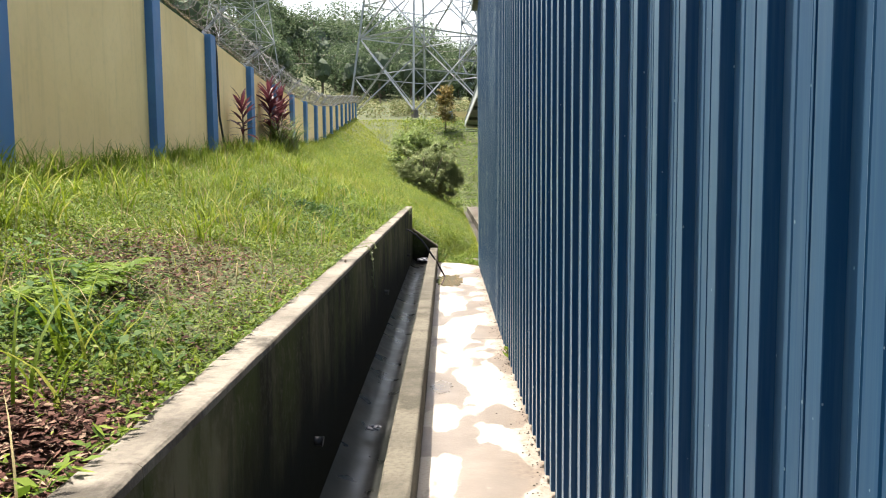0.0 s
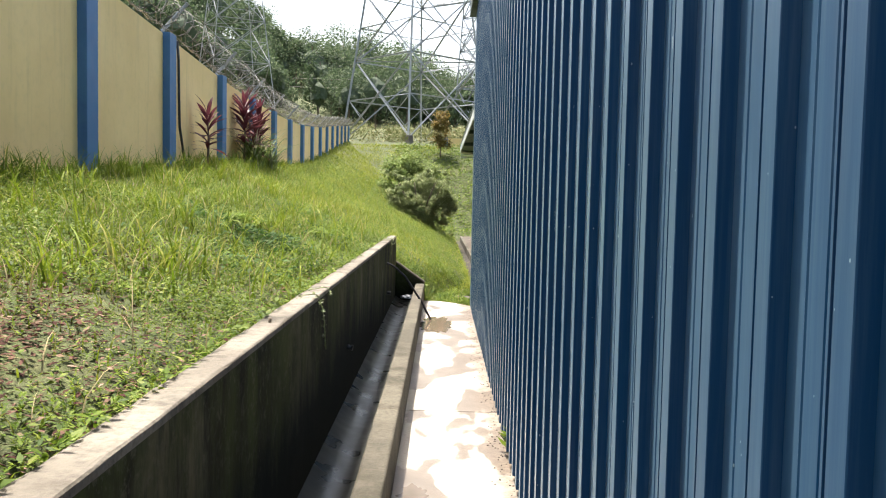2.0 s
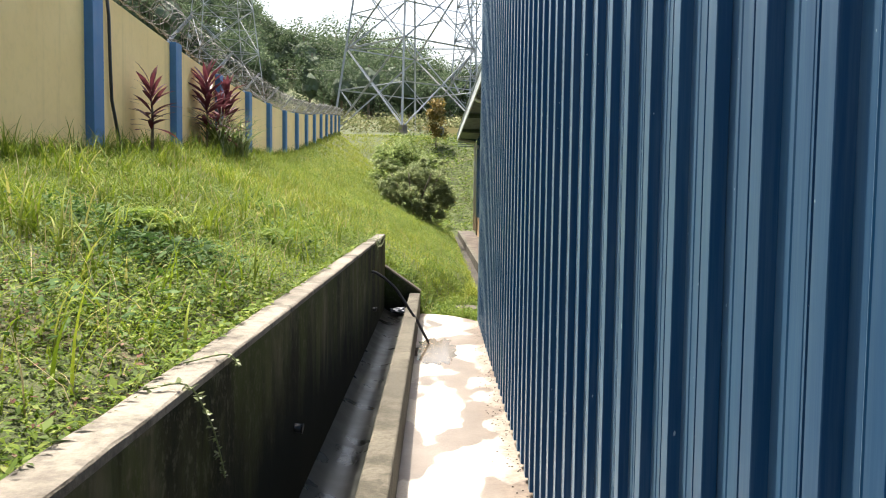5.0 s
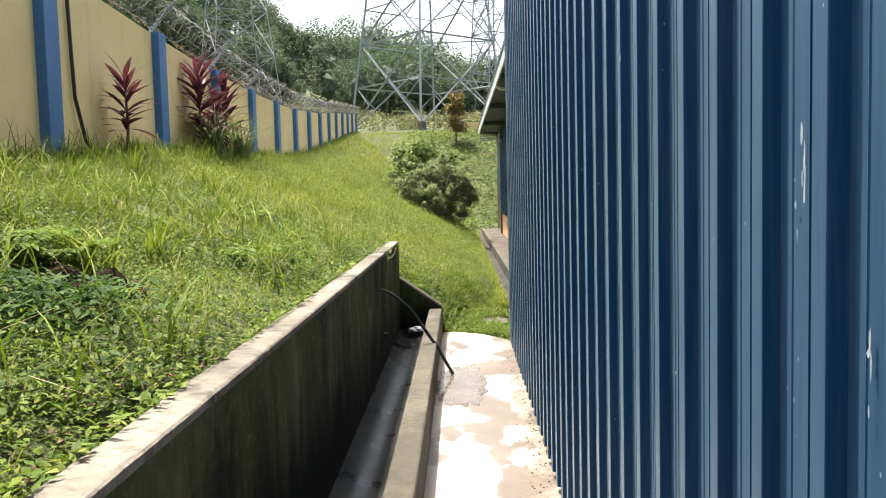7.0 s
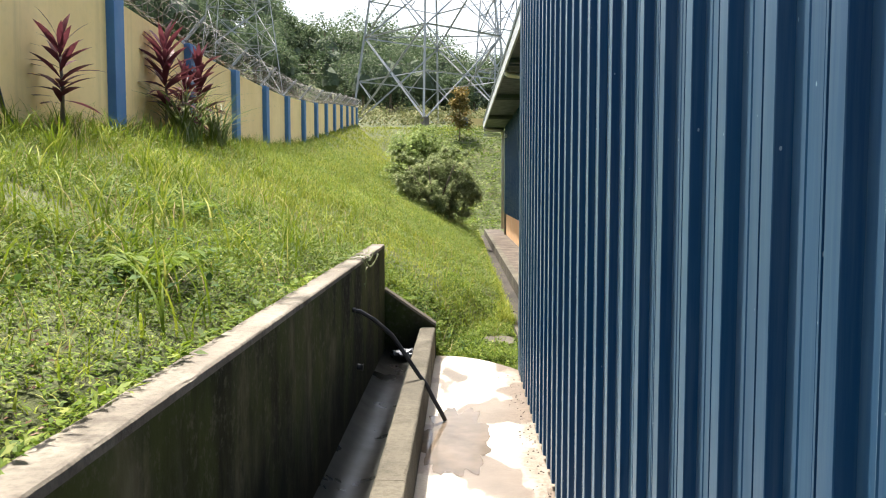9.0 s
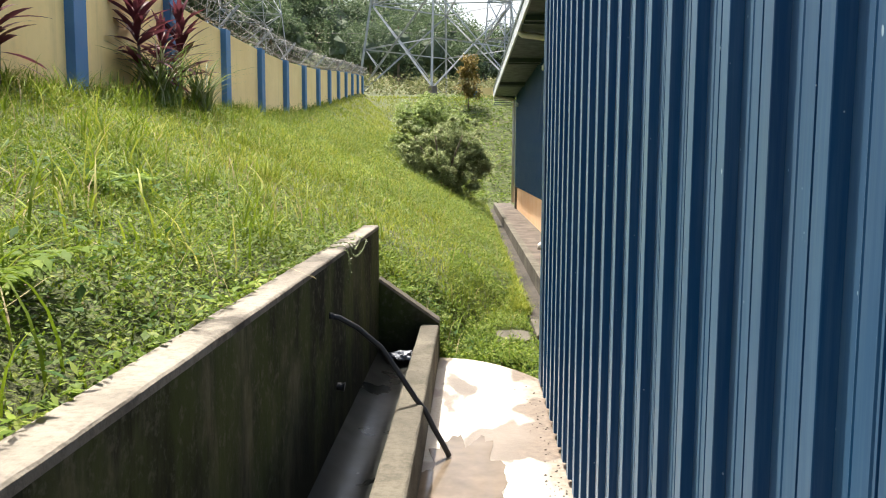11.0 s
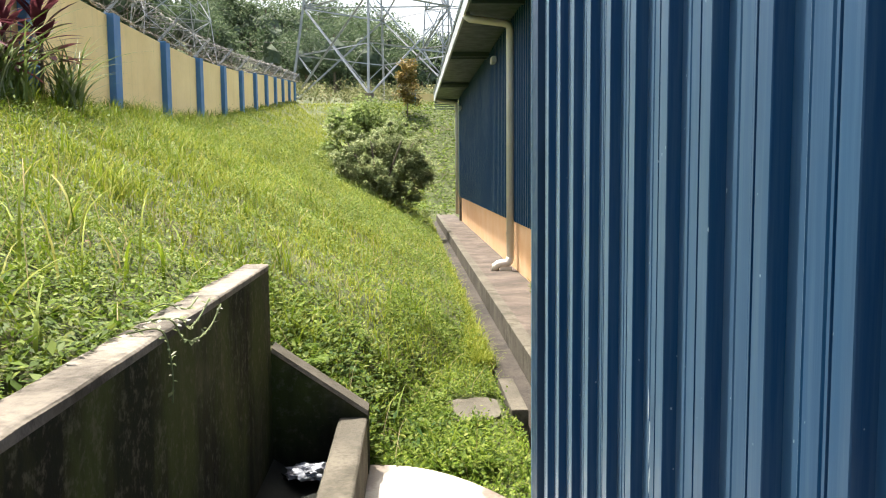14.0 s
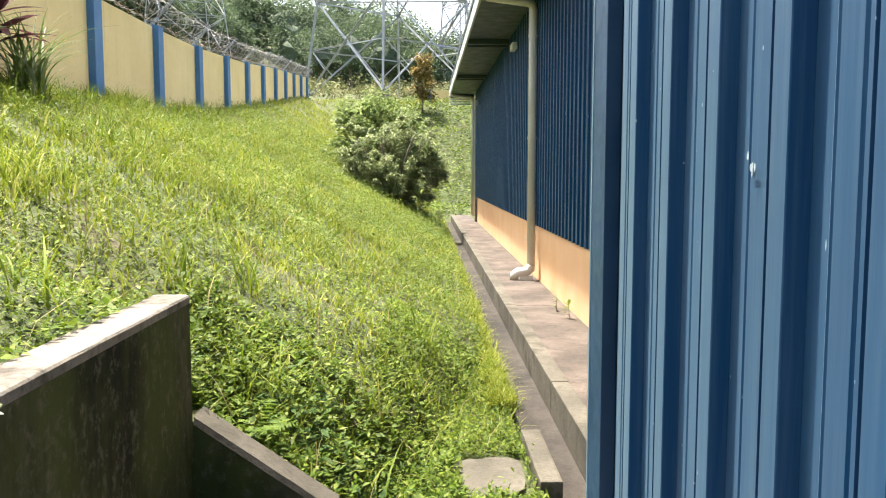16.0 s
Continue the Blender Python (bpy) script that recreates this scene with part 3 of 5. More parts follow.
# ---- barbed wire on the boundary wall ----
def make_wire_fence():
    f = empty("barbed_wire", label="rusty barbed and razor wire on slanted steel arms", category="wire fence")
    ys = [y for y in BAYS if y > 0]
    for y in ys:
        x, z = fence_x(y) - 0.05, lerp_table(WALL_TOP, y)
        bm = bmesh.new()
        a, b = Vector((x, y, z - 0.1)), Vector((x, y, z + 0.05))
        tip = Vector((x + 0.34, y, z + 0.42))
        for w, t in ((0.024, 0.006), (0.006, 0.024)):
            for p, q in ((a, b), (b, tip)):
                d = (q - p)
                n1 = Vector((0, 1, 0)) * w
                n2 = d.cross(Vector((0, 1, 0))).normalized() * t
                v = [bm.verts.new(c + s * n1 + r * n2) for c in (p, q) for s, r in ((-1, -1), (1, -1), (1, 1), (-1, 1))]
                for k in ((0, 1, 2, 3), (7, 6, 5, 4), (0, 4, 5, 1), (1, 5, 6, 2), (2, 6, 7, 3), (3, 7, 4, 0)):
                    bm.faces.new([v[i] for i in k])
        part("arm", bm, GALV, f, "pale angle-iron arm")
    for k in range(4):
        u = 0.15 + 0.27 * k
        bm = bmesh.new()
        pts = []
        for a, b in zip(ys, ys[1:]):
            for s in range(6):
                y = a + (b - a) * s / 6
                sag = -0.04 * math.sin(math.pi * s / 6)
                pts.append((fence_x(y) - 0.05 + 0.34 * u, y, lerp_table(WALL_TOP, y) + 0.05 + 0.37 * u + sag))
        tube(bm, pts, 0.006, 3)
        for p, q in zip(pts, pts[1:]):
            n = 4
            for s in range(n):
                c = Vector(p).lerp(Vector(q), (s + 0.5) / n)
                w = Vector((random.uniform(-1, 1), random.uniform(-1, 1), random.uniform(-1, 1))).normalized() * 0.03
                tube(bm, [c - w, c + w], 0.004, 3, False)
        part("strand", bm, WIRE, f)
    for k, (r, off, zo) in enumerate(((0.20, 0.12, 0.20),)):
        bm = bmesh.new()
        pts = []
        y, i = ys[0], 0
        while y < ys[-1]:
            a = i * 2 * math.pi / 9
            j = 1 + 0.18 * noise.noise((y * 1.3, k, 0))
            pts.append((fence_x(y) + off + r * j * math.cos(a), y + 0.05 * math.sin(a * 0.5), lerp_table(WALL_TOP, y) + zo + r * j * math.sin(a)))
            y += 0.034 + 0.016 * noise.noise((y * 0.7, 3, k))
            i += 1
        tube(bm, pts, 0.007, 3)
        part("razor_coil", bm, WIRE, f)


make_wire_fence()

# black cable hanging on the wall
bm = tube(bmesh.new(), [(fence_x(12.5) + 0.03, 12.5, 3.55), (fence_x(12.55) + 0.03, 12.57, 3.3), (fence_x(12.6) + 0.03, 12.6, 2.8), (fence_x(12.6) + 0.03, 12.63, 2.4), (fence_x(12.7) + 0.05, 12.78, 2.0), (fence_x(12.7) + 0.1, 12.9, 1.85)], 0.018, 8)
tagged(part("cable", bm, BLACK), "black cable hanging down yellow wall", "cable")

# ---- far wall across the top ----
def make_far_wall():
    f = empty("boundary_wall_far", label="low yellow wall crossing the top of the slope", category="wall", kind="structure")
    for i in range(2, 10):
        x0 = -5.5 + i * 2.95
        boxed("panel", (x0 + 0.1, 50.9, 4.0, x0 + 2.85, 51.02, 5.32 - 0.03 * i), YELLOW, f)
        boxed("pillar", (x0 - 0.11, 50.82, 4.0, x0 + 0.11, 51.06, 5.36 - 0.03 * i), PILLAR, f)


make_far_wall()


# ---- pylons ----
def beam(bm, p, q, w):
    p, q = Vector(p), Vector(q)
    d = (q - p).normalized()
    a = d.cross(Vector((0.3, 0.2, 0.9))).normalized() * w
    b = d.cross(a).normalized() * w
    # angle section: two thin plates meeting along an edge
    for s, r in ((a, b * 0.16), (a * 0.16, b)):
        v = [bm.verts.new(c + i * s + j * r) for c in (p, q) for i, j in ((0, 0), (1, 0), (1, 1), (0, 1))]
        for k in ((0, 1, 2, 3), (7, 6, 5, 4), (0, 4, 5, 1), (1, 5, 6, 2), (2, 6, 7, 3), (3, 7, 4, 0)):
            bm.faces.new([v[i] for i in k])
    return bm


def make_pylon(at, half, top_half, levels, turn, thick, label, arms=()):
    """Lattice tower: four leaning legs, cross braces and rings at each level."""
    e = empty("pylon", at, label=label, category="pylon", group="power line pylons")
    e.rotation_euler = (0, 0, turn)
    h = levels[-1]
    corner = lambda k, z: Vector(((half + (top_half - half) * z / h) * (1, -1, -1, 1)[k], (half + (top_half - half) * z / h) * (1, 1, -1, -1)[k], z))
    for k in range(4):
        part("leg", beam(bmesh.new(), corner(k, -0.6), corner(k, h), thick * 1.5), GALV, e)
        boxed("footing", (corner(k, 0).x - 0.18, corner(k, 0).y - 0.18, -0.8, corner(k, 0).x + 0.18, corner(k, 0).y + 0.18, 0.0), COPING, e)
    for za, zb in zip(levels, levels[1:]):
        zm = (za + zb) / 2
        for k in range(4):
            j = (k + 1) % 4
            a0, a1, b0, b1 = corner(k, za), corner(k, zb), corner(j, za), corner(j, zb)
            part("brace", beam(bmesh.new(), a0, b1, thick), GALV, e)
            part("brace", beam(bmesh.new(), b0, a1, thick), GALV, e)
            mid = (corner(k, zm) + corner(j, zm)) / 2
            for c in (corner(k, zm), corner(j, zm)):
                part("strut", beam(bmesh.new(), c, mid, thick * 0.7), GALV, e)
            q1, q2 = a0.lerp(b1, 0.27), b0.lerp(a1, 0.27)
            part("strut", beam(bmesh.new(), q1, corner(k, za + (zb - za) * 0.5), thick * 0.55), GALV, e)
            part("strut", beam(bmesh.new(), q2, corner(j, za + (zb - za) * 0.5), thick * 0.55), GALV, e)
            part("ring", beam(bmesh.new(), a1, b1, thick * 0.9), GALV, e)
        part("diaphragm", beam(bmesh.new(), corner(0, zb), corner(2, zb), thick * 0.6), GALV, e)
        part("diaphragm", beam(bmesh.new(), corner(1, zb), corner(3, zb), thick * 0.6), GALV, e)
    for z, reach in arms:
        for s in (-1, 1):
            tip = Vector((s * reach * 0.707, -s * reach * 0.707, z + 0.3))
            for k in ((0, 3) if s > 0 else (1, 2)):
                part("crossarm", beam(bmesh.new(), corner(k, z), tip, thick), GALV, e)
                part("crossarm", beam(bmesh.new(), corner(k, z + 1.6), tip, thick * 0.8), GALV, e)
                for u in (0.35, 0.68):
                    part("strut", beam(bmesh.new(), corner(k, z).lerp(tip, u), corner(k, z + 1.6).lerp(tip, u), thick * 0.6), GALV, e)
    return e


TOWER = (-1.7, 60.2, 5.7)
make_pylon(TOWER, 3.7, 1.1, [0, 5.6, 10.2, 14.0, 17.2, 20.0, 24.0], radians(42), 0.095, "tall galvanised lattice pylon on the slope", [(10.2, 8.0), (17.2, 6.0)])
make_pylon((-20.6, 84, ground_z(-20.6, 84)), 3.2, 0.7, [0, 4.5, 8.6, 12.4, 15.8, 18.8, 21.8, 24.8], radians(30), 0.062, "grey lattice pylon standing before the forest", [(21.8, 4.5)])
make_pylon((5.6, 128, ground_z(5.6, 128)), 2.6, 0.8, [0, 6, 11.5, 16.5, 21, 25, 29, 33, 38], radians(35), 0.13, "distant dark lattice pylon", [(29, 6.0), (34, 5.0)])


def make_conductor(a, b, sag):
    a, b = Vector(a), Vector(b)
    pts = [a.lerp(b, i / 24) - Vector((0, 0, sag * 4 * (i / 24) * (1 - i / 24))) for i in range(25)]
    tagged(part("power_line", tube(bmesh.new(), pts, 0.03, 4), WIRE), "thin dark overhead power line", "power line", "overhead power lines")


for dz in (0, 2.2, 4.4):
    make_conductor((-20.6, 84, 30 + dz), (-70, 50, 38 + dz), 2)
    make_conductor((-20.6, 84, 28 + dz), (5.6, 128, 32 + dz), 3.0)
for dz in (0, 1.2):
    make_conductor((-60, 118, 20 + dz), (30, 124, 21 + dz), 3.0)


# ---- leaves and blades ----
def leaf_array(pos, length, width, lean, turn):
    """Pointed leaves as bent rhombs: (n, 4, 3)."""
    n = len(pos)
    d = np.stack([np.cos(turn) * np.cos(lean), np.sin(turn) * np.cos(lean), np.sin(lean)], 1)
    s = np.stack([-np.sin(turn), np.cos(turn), rng.uniform(-0.5, 0.5, n)], 1)
    s /= np.linalg.norm(s, axis=1)[:, None]
    mid = pos + d * (length * 0.45)[:, None] + np.array([0, 0, 0.06]) * length[:, None]
    tip = pos + d * length[:, None]
    w = s * (width / 2)[:, None]
    return np.stack([pos, mid + w, tip, mid - w], 1)


def blade_array(pos, height, width, bend, turn, k=4):
    """Arching grass blades as ribbons: (n, k, 2, 3)."""
    n = len(pos)
    u = np.linspace(0, 1, k)
    out = np.zeros((n, k, 2, 3))
    hd = np.stack([np.cos(turn), np.sin(turn), np.zeros(n)], 1)
    sd = np.stack([-np.sin(turn), np.cos(turn), np.zeros(n)], 1)
    for i, v in enumerate(u):
        c = pos + hd * (height * bend * v ** 1.8)[:, None]
        c[:, 2] += height * (v - 0.42 * bend * v ** 2.4)
        w = (width * (1 - v ** 1.6 * 0.93) / 2)[:, None] * sd
        out[:, i, 0], out[:, i, 1] = c - w, c + w
    return out


GX = np.arange(-6.6, 9.05, 0.1)
GY = np.arange(-4.0, 52.05, 0.1)
GZ = np.array([[ground_z(x, y) for x in GX] for y in GY])


def height_at(x, y):
    i = np.clip((x - GX[0]) / 0.1, 0, len(GX) - 2)
    j = np.clip((y - GY[0]) / 0.1, 0, len(GY) - 2)
    i0, j0 = i.astype(int), j.astype(int)
    fi, fj = i - i0, j - j0
    return (GZ[j0, i0] * (1 - fi) + GZ[j0, i0 + 1] * fi) * (1 - fj) + (GZ[j0 + 1, i0] * (1 - fi) + GZ[j0 + 1, i0 + 1] * fi) * fj


def patchy(x, y, s, seed):
    return np.array([noise.noise((a * s, b * s, seed)) for a, b in zip(x, y)])


def in_spot(x, y, cx, cy, rx, ry):
    return np.exp(-(((x - cx) / rx) ** 2 + ((y - cy) / ry) ** 2))


def bank_points(n, y0, y1, margin=0.02):
    """Random places on the planted land between the fence and the drains."""
    y = rng.uniform(y0, y1, n)
    left = -3.46 - 0.052 * (y - 12.3)
    right = np.where(y < 13.13, -0.60 - margin, 0.70)
    x = left + (right - left) * rng.uniform(0, 1, n)
    keep = ~((y < 13.13) & (x > -0.6))
    keep &= ~((np.abs(x - 0.52) < 0.17) & (np.abs(y - 14.24) < 0.27))
    return x[keep], y[keep]


GRASS = leaf_mat("grass_blades", [(0.0, (0.087, 0.137, 0.010)), (0.45, (0.163, 0.228, 0.016)), (0.85, (0.268, 0.313, 0.035)), (1.0, (0.389, 0.356, 0.118))], 0.35, 0.5)
GRASS_FAR = leaf_mat("far_grass_blades", [(0.0, (0.125, 0.166, 0.012)), (0.5, (0.222, 0.263, 0.022)), (1.0, (0.360, 0.368, 0.073))], 0.35, 0.5)
WEED = leaf_mat("weed_leaves", [(0.0, (0.043, 0.081, 0.008)), (0.4, (0.100, 0.161, 0.013)), (0.8, (0.178, 0.243, 0.026)), (1.0, (0.271, 0.301, 0.071))], 0.33, 0.45)
DARK_WEED = leaf_mat("dark_weed_leaves", [(0.0, (0.03, 0.07, 0.016)), (0.6, (0.06, 0.12, 0.025)), (1.0, (0.11, 0.17, 0.055))], 0.3, 0.6)
LITTER = leaf_mat("dead_leaves", [(0.0, (0.035, 0.016, 0.012)), (0.4, (0.095, 0.044, 0.034)), (0.75, (0.165, 0.09, 0.066)), (1.0, (0.32, 0.23, 0.16))], 0.1, 0.8)
STRAW = leaf_mat("dry_stalks", [(0.0, (0.26, 0.21, 0.10)), (1.0, (0.45, 0.38, 0.22))], 0.2, 0.7)


def bare_soil(x, y):
    """Where the bank shows torn earth and dead leaves."""
    return np.clip(in_spot(x, y, -1.25, 3.2, 0.42, 0.8) * 0.85 + in_spot(x, y, -1.2, 2.2, 0.3, 0.3) * 0.5 + in_spot(x, y, -0.95, 3.2, 0.25, 0.6) * 0.6 + 1.3 * in_spot(x, y, -0.72, 1.1, 0.22, 0.22) + 1.2 * in_spot(x, y, -1.4, 7.75, 0.28, 0.42) + 0.7 * in_spot(x, y, -1.35, 5.5, 0.4, 0.8), 0, 1)


def sprigs(x, y, length, height, k):
    """Small leafy shoots: k leaves set round a short stalk, each shoot its own height."""
    n = len(x)
    base = np.stack([x, y, height_at(x, y)], 1)
    out = []
    tall = height * rng.uniform(0.2, 1.1, n)
    tilt = rng.normal(0, 0.35, (n, 2))
    for i in range(k):
        u = (i + 0.4) / k
        h = tall * u
        p = base + np.stack([tilt[:, 0] * h, tilt[:, 1] * h, h], 1)
        ln = length * rng.uniform(0.7, 1.25, n) * (1.15 - 0.5 * u)
        out.append(leaf_array(p, ln, ln * rng.uniform(0.32, 0.55, n), rng.uniform(-0.35, 0.45, n) + 0.5 * u, i * 2.4 + rng.uniform(-0.5, 0.5, n) + tilt[:, 0] * 9))
    return np.concatenate(out)


def make_bank_plants():
    # low broad-leaved weeds: sprigs of four to seven leaves on a short stalk, thick near the drain
    x, y = bank_points(62000, -1.2, 13.2)
    bare = bare_soil(x, y)
    keep = (rng.uniform(0, 1, len(x)) > bare * 0.95) & (patchy(x, y, 1.3, 4.0) > -0.55)
    x, y = x[keep], y[keep]
    size = rng.uniform(0.7, 1.3, len(x)) * (1 + 0.6 * np.clip(patchy(x, y, 0.9, 12.0), -0.6, 1))
    tagged(quads_mesh("low_weeds", sprigs(x, y, 0.024 * size, 0.095 * size, 5), WEED), "low bright green broad-leaved weeds covering the bank", "weeds", kind="stuff")
    # weeds past the drain's end
    x, y = bank_points(52000, 13.1, 36)
    keep = (patchy(x, y, 1.2, 14.0) > -0.25) & (rng.uniform(0, 1, len(x)) < np.clip(1.3 - (y - 13) / 22, 0.25, 1))
    x, y = x[keep], y[keep]
    size = rng.uniform(0.7, 1.3, len(x)) * (1 + (y - 13) / 24)
    tagged(quads_mesh("slope_weeds", sprigs(x, y, 0.028 * size, 0.14 * size, 5), WEED), "leafy green weeds on the slope past the drain", "weeds", kind="stuff")
    # darker, larger leaves in patches
    spots = [(-1.0, 1.8, 0.25, 0.25, 500), (-1.28, 2.45, 0.25, 0.35, 220), (-1.15, 7.3, 0.28, 0.4, 1500), (-1.75, 7.9, 0.25, 0.4, 900), (-1.0, 9.5, 0.4, 0.8, 300), (-1.6, 11.4, 0.4, 0.5, 300), (-0.1, 13.7, 0.35, 0.3, 350), (-1.1, 6.2, 0.4, 0.7, 400)]
    px, py = [], []
    for cx, cy, rx, ry, k in spots:
        px.append(rng.normal(cx, rx * 0.6, k)), py.append(rng.normal(cy, ry * 0.6, k))
    x, y = np.concatenate(px), np.concatenate(py)
    keep = (x < -0.62) | (y > 13.16)
    x, y = x[keep], y[keep]
    n = len(x)
    z = height_at(x, y) + rng.uniform(0.0, 0.13, n)
    length = rng.uniform(0.025, 0.07, n)
    v = leaf_array(np.stack([x, y, z], 1), length, length * rng.uniform(0.25, 0.45, n), rng.uniform(-0.7, 0.6, n), rng.uniform(0, 6.28, n))
    tagged(quads_mesh("dark_weeds", v, DARK_WEED), "clumps of dark green pointed weed leaves", "weeds", kind="stuff")
    # dead leaves
    px, py = [rng.normal(-1.22, 0.3, 6500), rng.normal(-0.74, 0.16, 7000), rng.normal(-0.68, 0.05, 900), rng.normal(-1.6, 0.5, 800), rng.normal(-1.35, 0.25, 700), rng.normal(-1.42, 0.28, 1300)], [rng.normal(3.2, 0.65, 6500), rng.normal(1.05, 0.2, 7000), rng.uniform(0.5, 8, 900), rng.uniform(1, 12.5, 800), rng.normal(7.75, 0.3, 700), rng.normal(5.7, 0.6, 1300)]
    x, y = np.concatenate(px), np.concatenate(py)
    keep = x < -0.6
    x, y = x[keep], y[keep]
    n = len(x)
    z = height_at(x, y) + rng.uniform(0.0, 0.035, n)
    length = rng.uniform(0.012, 0.036, n)
    v = leaf_array(np.stack([x, y, z], 1), length, length * rng.uniform(0.25, 0.6, n), rng.uniform(-0.3, 0.4, n), rng.uniform(0, 6.28, n))
    tagged(quads_mesh("leaf_litter", v, LITTER), "reddish brown dead leaves lying on the soil", "dead leaves", kind="stuff")
    # grass blades, near bank
    x, y = bank_points(52000, -1.2, 13.2)
    lit = bare_soil(x, y)
    edge = np.clip((-0.6 - x) / 1.2, 0, 1)
    keep = (rng.uniform(0, 1, len(x)) > lit * 0.9) & (rng.uniform(0, 1, len(x)) < 0.5 + 0.5 * edge)
    x, y = x[keep], y[keep]
    n = len(x)
    tall = 0.045 + 0.05 * np.clip((-x - 0.9) / 2.5, 0, 1) + 0.06 * patchy(x, y, 1.4, 21.0)
    hgt = np.clip(tall, 0.03, 1) * rng.uniform(0.6, 1.5, n)
    v = blade_array(np.stack([x, y, height_at(x, y) - 0.01], 1), hgt, rng.uniform(0.004, 0.009, n), rng.uniform(0.2, 1.1, n), rng.uniform(0, 6.28, n))
    tagged(strips_mesh("bank_grass", v, GRASS), "fresh green grass blades on the bank", "grass", kind="stuff")
    # long arching tufts
    px, py = [], []
    for _ in range(300):
        cy = rng.uniform(0.5, 24)
        lo = -3.4 - 0.052 * (cy - 12.3)
        cx = rng.uniform(lo, -0.75 if cy < 13.1 else 0.2)
        if cx > -1.3 and rng.uniform() < 0.55:
            continue
        k = int(rng.integers(8, 22))
        px.append(rng.normal(cx, 0.05, k)), py.append(rng.normal(cy, 0.05, k))
    for cx, cy, k in ((-1.25, 5.3, 60), (-1.4, 5.0, 40), (-1.1, 5.6, 30), (-0.95, 10.4, 30), (-0.85, 11.3, 26), (-1.0, 12.0, 30), (-0.75, 12.5, 18), (-1.3, 9.9, 24), (-0.8, 7.2, 22), (-1.0, 6.6, 24), (-1.5, 6.9, 30), (-0.75, 8.8, 16), (-0.9, 6.0, 18), (-1.9, 9.6, 30), (-1.3, 7.3, 24)):
        px.append(rng.normal(cx, 0.14, k)), py.append(rng.normal(cy, 0.16, k))
    for cy in np.arange(0.5, 28, 0.06):
        k = 5
        px.append(rng.uniform(-3.42, -3.05, k) - 0.052 * (cy - 12.3)), py.append(rng.normal(cy, 0.05, k))
    x, y = np.concatenate(px), np.concatenate(py)
    keep = (x < -0.66) | (y > 13.2)
    x, y = x[keep], y[keep]
    n = len(x)
    v = blade_array(np.stack([x, y, height_at(x, y) - 0.01], 1), rng.uniform(0.16, 0.42, n), rng.uniform(0.006, 0.014, n), rng.uniform(0.35, 1.2, n), rng.uniform(0, 6.28, n), 6)
    tagged(strips_mesh("long_grass", v, GRASS), "long arching grass tufts on the bank", "grass", kind="stuff")
    # slope past the drain
    x, y = bank_points(100000, 13.15, 51)
    near = np.clip(1.25 - (y - 13) / 34, 0.35, 1)
    keep = rng.uniform(0, 1, len(x)) < near
    x, y = x[keep], y[keep]
    n = len(x)
    hgt = (0.062 + 0.05 * np.clip((0.4 - x) / 2, 0, 1) + 0.09 * patchy(x, y, 0.9, 31.0)) * rng.uniform(0.6, 1.6, n) * np.where((y < 14.6) & (x > 0), 0.45, 1)
    v = blade_array(np.stack([x, y, height_at(x, y) - 0.01], 1), np.clip(hgt, 0.03, 0.5), rng.uniform(0.005, 0.011, n) * (1 + (y - 13) / 18), rng.uniform(0.2, 1.2, n), rng.uniform(0, 6.28, n))
    tagged(strips_mesh("slope_grass", v, GRASS_FAR), "tall bright green grass on the slope", "grass", kind="stuff")
    # dry stalks and seed heads
    x, y = bank_points(2600, 0.6, 40)
    n = len(x)
    v = blade_array(np.stack([x, y, height_at(x, y)], 1), rng.uniform(0.10, 0.36, n), rng.uniform(0.003, 0.006, n), rng.uniform(0.3, 1.5, n), rng.uniform(0, 6.28, n))
    tagged(strips_mesh("dry_stalks", v, STRAW), "thin straw-coloured dry stalks in the grass", "dry grass", kind="stuff")
    # turf creeping over the outer edge of the drain wall
    m = 6000
    y = rng.uniform(-1, 13.0, m)
    reach = 0.006 + 0.05 * np.clip(patchy(y, y, 0.8, 3.0) + 0.35 * patchy(y, y, 4.1, 8.0), 0, 1)
    y += rng.normal(0, 0.05, m)
    y = np.minimum(y, 13.0)
    x = -0.59 + reach * rng.uniform(-1.2, 1, m)
    length = rng.uniform(0.015, 0.05, m)
    z = np.where(x > -0.587, 0.946, 0.90) + rng.uniform(0, 0.03, m)
    v = leaf_array(np.stack([x, y, z], 1), length, length * rng.uniform(0.2, 0.5, m), rng.uniform(-0.2, 0.7, m), rng.uniform(0, 6.28, m))
    tagged(quads_mesh("edge_turf", v, WEED), "small weeds creeping over the drain wall edge", "weeds", kind="stuff")
    # short turf at the end of the apron
    m = 26000
    x, y = rng.uniform(-0.05, 0.74, m), rng.uniform(12.3, 16.5, m)
    keep = (y > 13.14 - 0.85 * np.clip((x + 0.065) / 0.8, 0, 1) ** 2.2) & ~((x > 0.37) & (x < 0.67) & (y > 14.0) & (y < 14.48)) & ~((x > 0.69) & (y > 14))
    x, y = x[keep], y[keep]
    n = len(x)
    z = np.maximum(height_at(x, y), -0.11)
    v = leaf_array(np.stack([x, y, z + rng.uniform(0, 0.05, n)], 1), rng.uniform(0.015, 0.04, n), rng.uniform(0.006, 0.016, n), rng.uniform(-0.2, 1.0, n), rng.uniform(0, 6.28, n))
    tagged(quads_mesh("short_turf", v, WEED), "short leafy turf at the end of the apron", "turf", kind="stuff")
    # leafy cover right behind the drain's end wall
    m = 2600
    x, y = rng.uniform(-0.8, 0.55, m), 13.15 + 1.3 * rng.uniform(0, 1, m) ** 1.6
